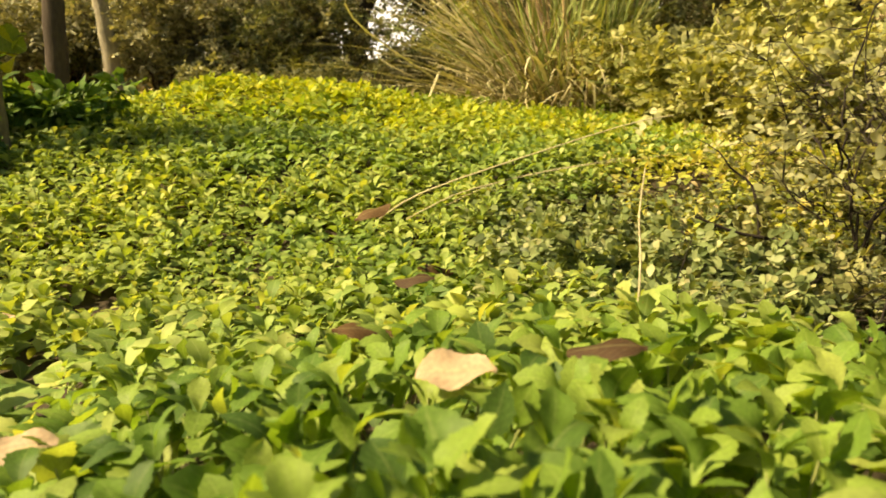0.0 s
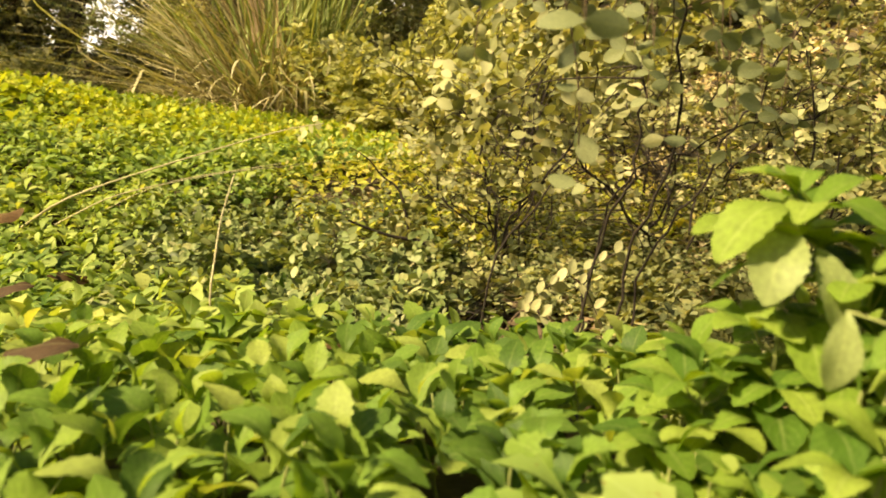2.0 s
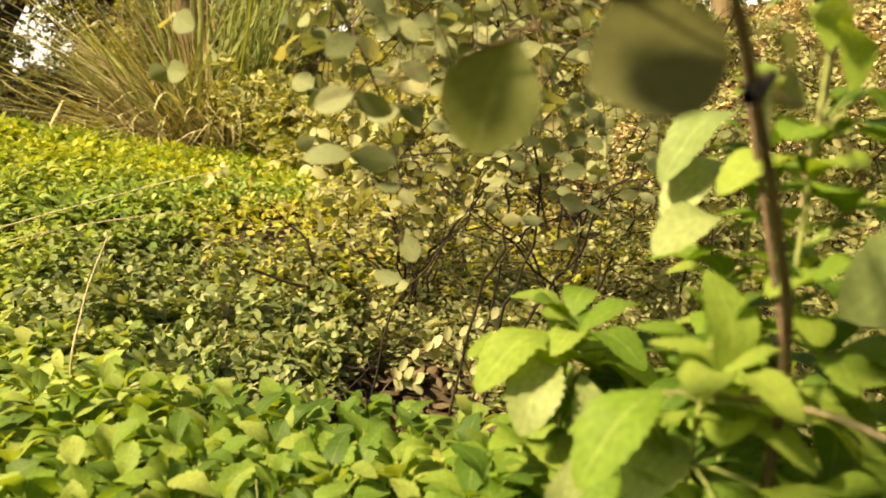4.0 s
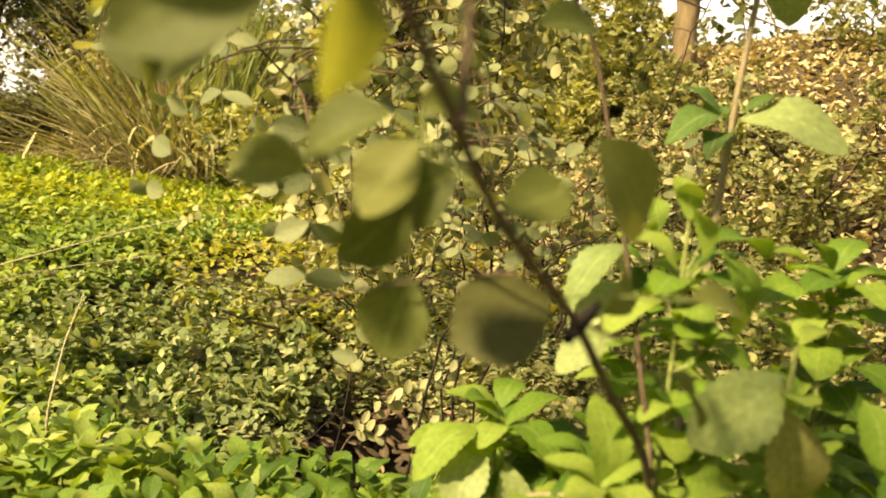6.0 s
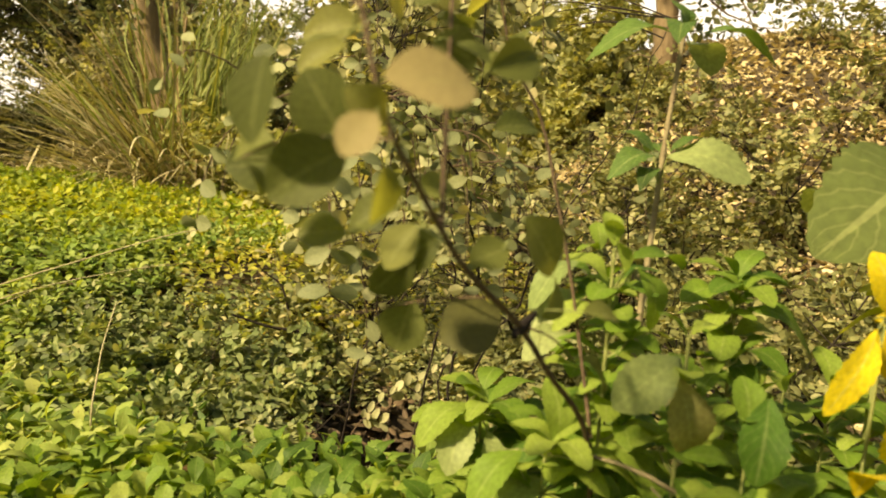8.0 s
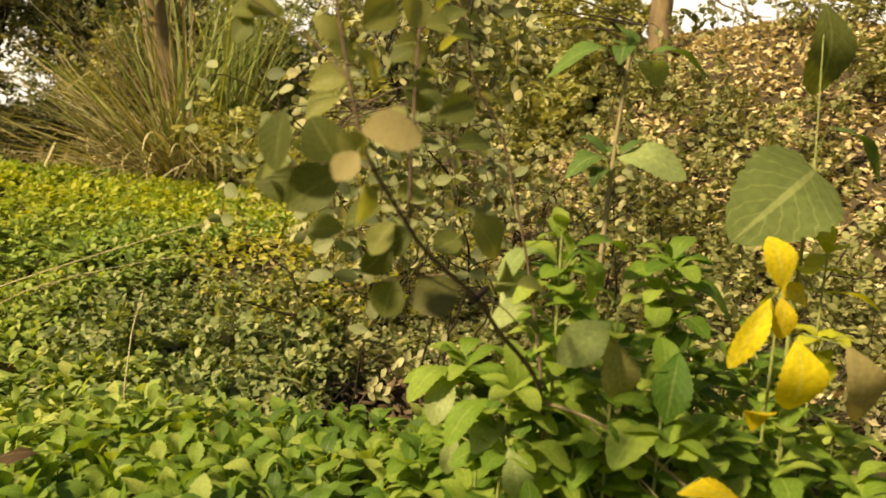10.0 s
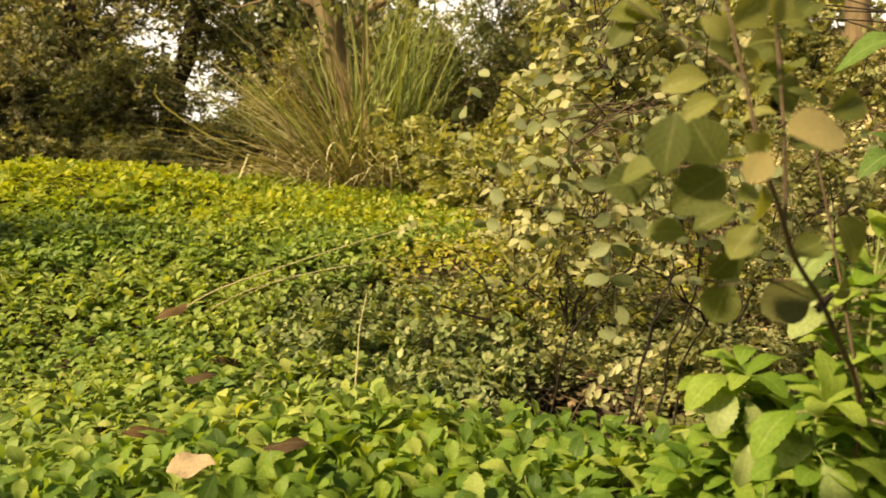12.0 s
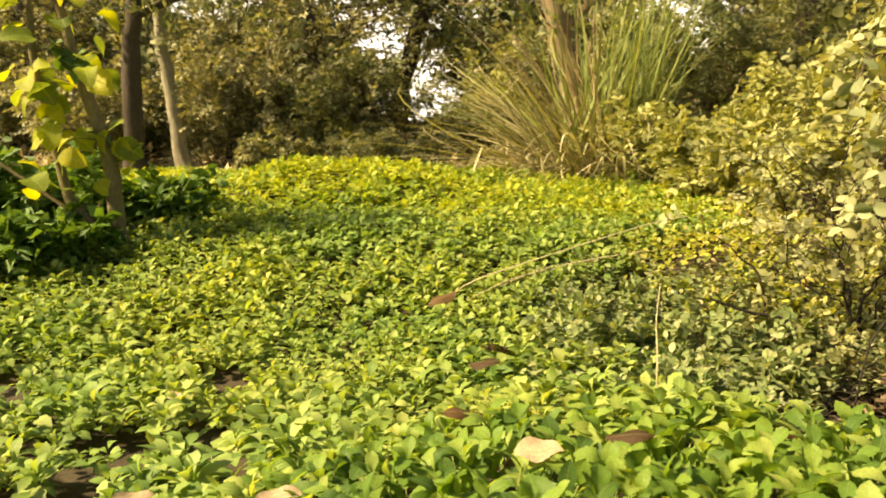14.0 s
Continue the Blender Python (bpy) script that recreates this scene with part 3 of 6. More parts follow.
    # the sunny patch is made by this leaf colour
    lay("sunlit_low_herbs", carpet_points(0.8, 3.5, 2.95, 6.0, 0.075, sunlit), FAR, M_sunherb, 5, 3, 0.060, "low herbs among dry leaves, sunlight put into their yellow-green")
    back = carpet_points(-8.0, 3.2, 4.6, 9.2, 0.076, lambda x, y: carpet_grows(x, y) & fan(x, y))
    lay("herb_carpet_mound", back, FAR, M_carpet_far, 6, 4, 0.080, "sunlit yellow-green herb carpet over a low mound")


# ---------------------------------------------------------------- fallen leaves
def build_fallen_leaves():
    tan = leaf_mesh("tan_leaf", M_tan, leaf_shape(18, 0.58, oval, teeth=0.03, fold=0.16, droop=0.16, cols=7, twist=0.25, wave=0.07, seed=3, toothed_from=0.05))
    brown = leaf_mesh("brown_leaf", M_deadbrown, leaf_shape(16, 0.46, oval, fold=-0.45, droop=0.25, cols=5, wave=0.04, seed=5))
    lying = [
        (tan, 0.022, 0.745, 0.248, -1, 0.05, 0.100, "tan dead leaf lying on the green herbs"),
        (brown, 0.203, 0.775, 0.272, -1, 0.05, 0.098, "dark brown curled dead leaf on the herbs"),
        (brown, -0.136, 1.247, 0.130, 1, 0.15, 0.12, "reddish brown dead leaf among the herbs"),
        (tan, -0.50, 0.74, 0.130, 1, 0.9, 0.10, "pale tan dead leaf on the herbs"),
        (brown, 0.627, 1.044, 0.165, 1, -0.1, 0.065, "small brown dead leaf among the herbs"),
        (brown, -0.262, 2.732, 0.062, 1, 2.2, 0.15, "brown dead leaf standing in the herb carpet"),
        (brown, -0.019, 2.50, -0.06, 1, 0.2, 0.14, "grey-brown dead leaf in the herb carpet"),
        (brown, -0.08, 1.94, 0.05, -1, 0.1, 0.12, "brown dead leaf in the herb carpet"),
        (tan, -0.95, 1.04, -0.03, 1, 0.1, 0.12, "tan dead leaf near bare soil"),
        (brown, -0.72, 1.12, -0.03, -1, 0.1, 0.15, "brown dead leaf near bare soil"),
        (tan, -1.20, 1.9, -0.08, -1, 0.2, 0.08, "pale dead leaf over bare soil"),
    ]
    for mesh, x, y, z, side, tip, size, label in lying:
        ob = tagged(new("dead_leaf", mesh), label, "dead leaf", "dead leaves on the herbs")
        turn = Matrix(frames(np.array([[side, 0.25, tip * 0.3]]), np.array([[0.1 * side, -0.35, 1.0]]))[0].tolist()).to_4x4()
        ob.matrix_basis = Matrix.Translation((x - side * size / 2, y, z)) @ turn @ Matrix.Scale(size, 4)


# ---------------------------------------------------------------- weeds and sapling beside the path
def toothed(material, wide=0.62, outline=None, fold=0.14):
    return [leaf_mesh("leaf", material, leaf_shape(20, wide, outline or obovate, teeth=0.055, fold=f * fold / 0.14, droop=d, cols=5, twist=t, wave=0.025, seed=s, arch=0.10, toothed_from=0.25))
            for s, (f, d, t) in enumerate([(0.14, 0.30, 0.12), (0.10, 0.42, -0.2), (0.20, 0.18, 0.15)])]


WEED_LEAVES = {"herb": toothed(M_herb, 0.52, ovate), "green": toothed(M_weed, 0.60), "pale": toothed(M_pale, 0.58), "yellow": toothed(M_yellow, 0.55), "broad": toothed(M_broad, 0.90, cordate, 0.12), "tan": toothed(M_drying, 0.6), "dull": toothed(M_round, 0.6), "sunny": toothed(M_sunny, 0.6)}


def build_herb(label, base, top, nodes=5, leaf=0.085, seed=0, leaves=(), name="leafy_herb", kind="green", first=0.35, stem_material=None, thick=0.0032, foot=None, shoots=0.6):
    """A toothed-leaf herb: a stem with opposite leaf pairs, closer together at its tip, and single leaves on stalks of their own."""
    g = np.random.default_rng(seed)
    low = np.array([base[0], base[1], ground_height(base[0], base[1])])
    herb = thing(name, label, "plant", tuple(low))
    way_points = [low - [0, 0, 0.03]] + [np.array(p, float) for p in (foot or ())] + [np.array(top, float)]
    pts = rounded(way_points, 12) - low
    part("stem", tube_mesh("stem", pts, np.linspace(thick, thick * 0.6, 12), stem_material or M_greenstem, 7), herb)
    a = g.uniform(0, 6.28)
    for i in range(nodes):
        f = i / max(1, nodes - 1)
        at = first + (1 - first) * f ** 0.7
        spot = np.array([np.interp(at, np.linspace(0, 1, 12), pts[:, c]) for c in range(3)])
        a += math.pi / 2 + g.normal() * 0.25
        for side in (0, math.pi):
            b = a + side + g.normal() * 0.25
            el = radians(-8 + 62 * f ** 2 + g.normal() * 13)
            flat = np.array([math.cos(b), math.sin(b), 0])
            way = flat * math.cos(el) + np.array([0, 0, math.sin(el)])
            up = -flat * math.sin(el) + np.array([0, 0, math.cos(el)]) + g.normal(size=3) * 0.15
            put_leaf(herb, WEED_LEAVES[kind][int(g.integers(3))], spot + flat * 0.004, way, up, float(leaf * (1.0 - 0.35 * f ** 2) * g.uniform(0.75, 1.12)))
            if shoots and f < 0.95 and g.random() < shoots:      # a leafy shoot in the leaf's axil
                tip = spot + flat * 0.026 + np.array([0, 0, 0.026])
                shoot = part("side_shoot", tube_mesh("side_shoot", np.array([spot, spot + flat * 0.016 + [0, 0, 0.010], tip]), [0.0016, 0.0014, 0.001], M_greenstem, 5), herb)
                for k in range(5):
                    c = b + k * 1.257 + 0.4
                    w = np.array([math.cos(c), math.sin(c), 0.30 + 0.35 * (k % 2)])
                    put_leaf(shoot, WEED_LEAVES[kind][int(g.integers(3))], tip, w, (-w[0] * 0.4, -w[1] * 0.4, 1), float(leaf * g.uniform(0.55, 0.85)))
    for centre, way, size, *rest in leaves:
        way = unit(np.array(way, float))
        which = rest[0] if rest else kind
        up = np.array(rest[1]) if len(rest) > 1 else np.array([-0.08, -0.22, 0.95])
        long = size[1] if isinstance(size, tuple) else size
        size = tuple(0.9 * v for v in size) if isinstance(size, tuple) else 0.9 * size
        root = np.array(centre) - way * long * 0.45 - low
        put_leaf(herb, WEED_LEAVES[which][int(g.integers(3))], root, way, up, size, label=LEAF_LOOKS.get(which, ""))
        near = pts[np.argmin(np.linalg.norm(pts - root + [0, 0, 0.015], axis=1))]
        if np.linalg.norm(near - root) > 0.012:
            part("leaf_stalk", tube_mesh("leaf_stalk", rounded(np.array([near, (near + root) / 2 + [0, 0, 0.004], root]), 6), np.linspace(0.0016, 0.0011, 6), M_greenstem, 5), herb)
    return herb


LEAF_LOOKS = {"pale": "pale yellow-green leaf, lit tone in its colour", "yellow": "bright yellow leaf", "tan": "tan withered leaf", "dull": "dull grey-green leaf", "broad": "large wrinkled green leaf"}


def build_weeds():
    lit = (-0.3, -0.75, 0.55)
    build_herb("tall green herb with paired toothed leaves on a hairy stem", (1.09, 0.27), (1.218, 0.354, 1.065), 0, seed=3, name="tall_herb", kind="herb", stem_material=M_hairystem, thick=0.0062,
               foot=((1.12, 0.295, 0.42), (1.175, 0.335, 0.60), (1.20, 0.356, 0.75), (1.197, 0.354, 0.88)), leaves=[
                   ((1.235, 0.29, 0.882), (0.55, -0.8, -0.04), (0.15, 0.135), "pale", (-0.3, -0.65, 0.7)), ((1.135, 0.335, 0.876), (-0.95, -0.15, -0.10), 0.11), ((1.23, 0.41, 0.90), (0.4, 0.85, 0.25), 0.09),
                   ((1.175, 0.38, 0.905), (-0.45, 0.5, 0.6), 0.07), ((1.225, 0.33, 0.905), (0.75, -0.3, 0.55), 0.065), ((1.15, 0.32, 0.86), (-0.7, -0.6, -0.1), 0.07),
                   ((1.135, 0.37, 1.057), (-0.95, 0.2, -0.08), 0.155), ((1.30, 0.32, 1.065), (0.92, -0.35, -0.02), 0.14), ((1.29, 0.39, 1.050), (0.9, 0.4, -0.05), 0.12, "pale"), ((1.165, 0.30, 1.065), (-0.6, -0.75, 0.05), 0.09),
                   ((1.205, 0.345, 1.090), (-0.3, -0.1, 0.9), 0.06, "herb", (0.3, -0.9, 0.2)), ((1.225, 0.36, 1.095), (0.3, 0.2, 0.9), 0.06, "herb", (-0.2, -0.9, 0.2)), ((1.22, 0.34, 1.080), (0.25, -0.5, 0.75), 0.045), ((1.21, 0.37, 1.080), (-0.2, 0.5, 0.75), 0.045)])

    label = "leafy bright green herb with large toothed leaves"
    build_herb(label, (0.955, 0.39), (0.945, 0.384, 0.525), 7, 0.10, 11, first=0.30, leaves=[
        ((0.865, 0.345, 0.512), (-0.9, -0.25, -0.15), 0.10), ((0.885, 0.33, 0.475), (-0.6, -0.5, -0.6), 0.10, "pale"), ((0.935, 0.315, 0.45), (0.0, -0.6, -0.75), 0.09, "pale"), ((1.02, 0.36, 0.50), (0.9, -0.2, 0.05), 0.085)])
    build_herb(label, (0.895, 0.16), (0.905, 0.14, 0.575), 7, 0.075, 12, first=0.25, leaves=[
        ((0.834, 0.134, 0.527), (-0.85, -0.25, -0.28), (0.088, 0.095)), ((0.965, 0.099, 0.531), (0.85, -0.3, -0.12), (0.09, 0.098)), ((0.907, 0.126, 0.59), (0.05, 0.1, 0.98), (0.08, 0.085), "green", (-0.1, -0.95, 0.1)),
        ((0.878, 0.145, 0.488), (-0.75, -0.4, -0.15), (0.085, 0.085), "pale"), ((0.892, 0.082, 0.452), (0.15, -0.45, -0.9), (0.09, 0.08), "pale", lit), ((0.855, 0.22, 0.428), (-0.3, -0.3, -0.9), (0.06, 0.07), "pale", lit),
        ((0.90, 0.05, 0.41), (0.1, -0.1, 0.95), (0.075, 0.085), "green", (-0.1, -0.95, 0.15)), ((0.86, 0.16, 0.455), (-0.9, 0.1, 0.0), 0.075), ((0.945, 0.17, 0.50), (0.7, 0.6, 0.0), 0.08), ((0.93, 0.06, 0.49), (0.5, -0.8, -0.1), 0.075)])
    build_herb("herb with three long pale drooping leaves", (1.05, 0.27), (1.055, 0.28, 0.75), 9, 0.075, 13, first=0.25, leaves=[
        ((0.972, 0.265, 0.722), (-0.85, -0.2, -0.28), (0.085, 0.105), "pale"), ((0.985, 0.275, 0.680), (-0.85, -0.3, -0.30), (0.08, 0.105), "pale"), ((0.955, 0.235, 0.645), (-0.92, -0.3, -0.02), (0.08, 0.10), "pale"),
        ((1.03, 0.33, 0.60), (-0.5, 0.5, 0.1), 0.075), ((1.10, 0.25, 0.62), (0.8, -0.4, 0.0), 0.08)])
    build_herb(label, (0.995, 0.16), (0.978, 0.15, 0.775), 9, 0.078, 14, first=0.30, leaves=[
        ((1.085, 0.20, 0.752), (0.93, 0.1, 0.06), (0.085, 0.115)), ((1.01, 0.11, 0.725), (0.35, -0.5, -0.75), 0.08), ((0.965, 0.12, 0.77), (-0.35, -0.2, 0.75), 0.06), ((0.94, 0.16, 0.70), (-0.85, -0.1, -0.05), 0.07), ((1.03, 0.19, 0.68), (0.6, 0.4, 0.1), 0.075)])
    build_herb(label, (1.03, 0.07), (1.02, 0.06, 0.69), 7, 0.075, 15, first=0.30, leaves=[
        ((0.966, 0.052, 0.645), (-0.80, -0.05, -0.45), (0.11, 0.10), "pale", (-0.35, -0.8, 0.45)), ((1.02, 0.05, 0.60), (0.2, -0.25, -0.9), (0.11, 0.10), "dull", lit)])
    build_herb(label, (1.075, 0.02), (1.06, 0.0, 0.60), 6, 0.085, 16, first=0.30, leaves=[
        ((1.024, 0.005, 0.53), (-0.75, -0.45, 0.10), (0.115, 0.115)), ((1.045, -0.033, 0.605), (-0.4, -0.35, -0.65), (0.095, 0.10)), ((1.11, -0.02, 0.53), (0.5, -0.3, 0.7), 0.09)])
    build_herb(label, (1.19, 0.04), (1.185, 0.02, 0.49), 6, 0.09, 17, first=0.3, leaves=[((1.184, 0.005, 0.462), (-0.2, -0.9, 0.0), (0.13, 0.11)), ((1.12, 0.0, 0.44), (-0.9, -0.2, 0.1), 0.10)])
    build_herb(label, (1.24, 0.20), (1.232, 0.21, 0.725), 9, 0.085, 18, first=0.3, leaves=[
        ((1.19, 0.225, 0.705), (-0.85, -0.1, 0.15), 0.085), ((1.262, 0.15, 0.682), (0.75, -0.55, -0.12), (0.105, 0.11)), ((1.30, 0.23, 0.70), (0.9, 0.2, 0.2), 0.09), ((1.18, 0.17, 0.65), (-0.6, -0.6, 0.0), 0.08)])
    build_herb(label, (1.30, 0.02), (1.285, 0.0, 0.50), 6, 0.09, 19, first=0.3)
    # lower plants round their feet: place, height, leaf
    low = ((0.86, 0.19, 0.24, 0.075), (0.91, 0.26, 0.26, 0.08), (0.82, 0.36, 0.16, 0.08), (0.88, 0.01, 0.20, 0.08), (0.94, -0.08, 0.18, 0.085), (1.06, -0.02, 0.30, 0.085), (0.99, 0.12, 0.36, 0.08), (1.08, 0.40, 0.34, 0.085), (0.85, 0.30, 0.16, 0.07), (0.83, 0.06, 0.16, 0.07), (1.04, 0.45, 0.26, 0.09), (1.13, 0.16, 0.46, 0.085), (1.17, 0.40, 0.32, 0.09), (1.36, 0.16, 0.46, 0.09), (1.40, 0.32, 0.38, 0.09), (1.42, -0.02, 0.30, 0.09), (1.10, -0.12, 0.24, 0.09),
           (1.20, -0.16, 0.22, 0.09), (0.98, -0.04, 0.18, 0.08), (1.50, 0.20, 0.40, 0.09), (1.27, 0.42, 0.32, 0.085), (1.10, 0.58, 0.18, 0.085), (0.94, 0.50, 0.22, 0.085), (1.02, 0.24, 0.38, 0.08), (1.32, -0.14, 0.22, 0.09), (0.96, 0.28, 0.28, 0.08), (1.55, 0.40, 0.36, 0.09),
           (1.00, 0.34, 0.34, 0.085), (0.90, 0.42, 0.22, 0.085), (1.12, 0.32, 0.40, 0.085), (1.16, 0.10, 0.38, 0.085), (1.24, 0.10, 0.34, 0.09), (1.30, 0.26, 0.44, 0.085), (1.46, 0.06, 0.34, 0.09), (0.95, 0.08, 0.20, 0.075), (0.98, 0.56, 0.18, 0.085), (1.22, 0.52, 0.24, 0.085), (1.34, 0.06, 0.36, 0.09))
    for k, (x, y, tall, leaf) in enumerate(low):
        build_herb(label, (x, y), (x + 0.012 * math.cos(k), y - 0.01, ground_height(x, y) + tall), 4 if tall < 0.3 else 5, leaf, 60 + k, first=0.4)
    build_herb("herb with bright yellow leaves turning on the stem", (1.27, 0.025), (1.252, 0.003, 0.715), 0, seed=25, name="yellowing_herb", kind="yellow", leaves=[
        ((1.238, 0.0, 0.755), (-0.25, 0.05, 0.95), (0.10, 0.085), "yellow", lit), ((1.185, -0.02, 0.665), (-0.60, -0.15, -0.72), (0.075, 0.125), "yellow", lit), ((1.238, -0.02, 0.682), (-0.15, -0.4, -0.9), (0.075, 0.065), "yellow", lit),
        ((1.31, 0.02, 0.70), (0.9, -0.1, -0.18), (0.085, 0.11), "yellow", lit), ((1.264, -0.04, 0.60), (0.02, -0.3, -0.95), (0.15, 0.115), "yellow", lit), ((1.17, -0.06, 0.565), (-0.2, -0.4, 0.8), (0.08, 0.08)),
        ((1.32, -0.09, 0.60), (0.25, -0.3, -0.9), (0.13, 0.125), "tan", lit), ((1.07, -0.10, 0.485), (0.7, -0.5, 0.1), (0.10, 0.10), "yellow")])
    build_herb("yellow-green herb top beside the yellow leaves", (1.45, 0.10), (1.44, 0.09, 0.75), 3, 0.09, 28, name="yellowing_herb", kind="sunny", first=0.75)
    build_herb("herb with one large wrinkled green leaf", (1.42, 0.14), (1.41, 0.11, 0.90), 0, seed=26, name="broad_leaved_herb", kind="broad", thick=0.005, leaves=[
        ((1.327, 0.082, 0.844), (-0.82, -0.2, -0.42), (0.20, 0.19), "broad", (-0.25, -0.8, 0.5)), ((1.45, 0.06, 0.925), (0.7, -0.3, -0.35), (0.13, 0.14), "herb"), ((1.46, 0.15, 1.08), (0.1, -0.2, -0.95), (0.15, 0.16), "dull", lit), ((1.42, 0.22, 0.84), (0.3, 0.9, 0.1), 0.14)])


def build_clover():
    for k, (x, y, z) in enumerate(((0.845, 0.245, 0.305), (0.875, 0.20, 0.285), (0.82, 0.30, 0.30), (0.90, 0.27, 0.275), (0.79, 0.235, 0.26))):
        low = ground_height(x, y)
        plant = thing("clover", "small clover with three round leaflets under the herbs", "plant", (x, y, low))
        part("stem", tube_mesh("stem", np.array([(0, 0, -0.02), (0.004, 0.003, (z - low) / 2), (0, 0, z - low)]), [0.0012, 0.0011, 0.0009], M_greenstem, 5), plant)
        for i in range(4 if k == 0 else 3):
            c = (1.57 if k == 0 else 2.09) * i + 0.7 * k
            put_leaf(plant, CLOVER, (0, 0, z - low), (math.cos(c), math.sin(c), 0.1), (0, -0.55, 0.85), 0.022)


CLOVER = leaf_mesh("leaf", M_carpet_near, leaf_shape(8, 0.95, lambda s: np.clip(np.sin(math.pi * s ** 1.5) ** 0.6, 0.05, 1), fold=0.15, droop=0.05, cols=5))


LEAVES_LOW = [      # leaves round the foot of the sapling: middle, way of the tip, length
    ((0.710, -0.030, 0.734), (-0.80, 0.0, -0.35), 0.056), ((0.680, 0.042, 0.716), (-0.25, 0.1, -0.95), 0.052), ((0.751, -0.067, 0.803), (0.55, -0.1, -0.65), 0.058),
    ((0.792, -0.094, 0.757), (0.85, -0.2, 0.05), 0.036), ((0.835, -0.037, 0.691), (0.75, -0.2, -0.45), 0.042), ((0.644, -0.020, 0.771), (-0.6, 0.1, -0.7), 0.045),
    ((0.822, 0.020, 0.741), (0.7, 0.2, 0.5), 0.05), ((0.704, -0.064, 0.796), (0.8, -0.1, 0.4), 0.034),
]
LEAVES_MIDDLE = [      # leaves half way up it: middle, way of the tip, length
    ((0.518, -0.113, 0.893), (-0.2, 0.0, -0.95), 0.054), ((0.564, -0.093, 0.894), (-0.5, 0.1, 0.7), 0.05), ((0.546, 0.015, 0.851), (-0.95, 0.1, -0.1), 0.052), ((0.549, -0.117, 0.855), (-0.8, -0.1, -0.4), 0.056),
    ((0.590, -0.146, 0.842), (0.1, 0.0, -0.95), 0.038), ((0.679, -0.133, 0.931), (0.85, -0.1, 0.35), 0.045), ((0.571, -0.163, 0.893), (-0.4, -0.2, 0.3), 0.030), ((0.624, -0.020, 0.822), (-0.8, 0.2, -0.2), 0.045),
    ((0.662, -0.020, 0.792), (-0.6, 0.2, -0.4), 0.045), ((0.60, 0.03, 0.80), (-0.9, 0.2, 0.1), 0.04), ((0.70, 0.03, 0.84), (0.9, 0.1, 0.2), 0.042), ((0.635, -0.055, 0.80), (-0.5, 0.1, -0.7), 0.04),
]
LEAVES_HIGH = [      # leaves of its upper twigs: middle, way of the tip, length
    ((0.591, -0.003, 0.957), (-0.95, 0.2, 0.0), 0.046), ((0.512, -0.050, 1.011), (-0.9, 0.0, 0.2), 0.05), ((0.497, -0.050, 0.990), (-0.5, 0.1, -0.6), 0.028), ((0.564, -0.100, 0.993), (-0.5, -0.1, 0.4), 0.03), ((0.627, -0.050, 1.019), (0.6, 0.0, 0.6), 0.045),
    ((0.678, 0.0, 0.993), (0.95, 0.1, 0.0), 0.042), ((0.726, 0.0, 1.037), (0.6, 0.1, 0.7), 0.045), ((0.604, -0.100, 0.964), (0.7, 0.0, -0.5), 0.042), ((0.672, -0.050, 0.943), (0.8, 0.0, -0.2), 0.04), ((0.766, 0.050, 1.025), (0.9, 0.2, 0.3), 0.045),
    ((0.670, -0.030, 1.031), (0.2, 0.1, 0.9), 0.042), ((0.564, -0.080, 0.929), (-0.7, 0.0, -0.2), 0.036), ((0.784, 0.050, 0.900), (0.9, -0.1, 0.3), 0.05), ((0.54, -0.06, 1.05), (-0.7, 0.0, 0.6), 0.048), ((0.62, -0.09, 1.06), (0.4, -0.1, 0.8), 0.045), ((0.71, 0.03, 1.09), (0.5, 0.1, 0.8), 0.045), ((0.56, -0.11, 1.10), (-0.4, -0.1, 0.9), 0.045),
]


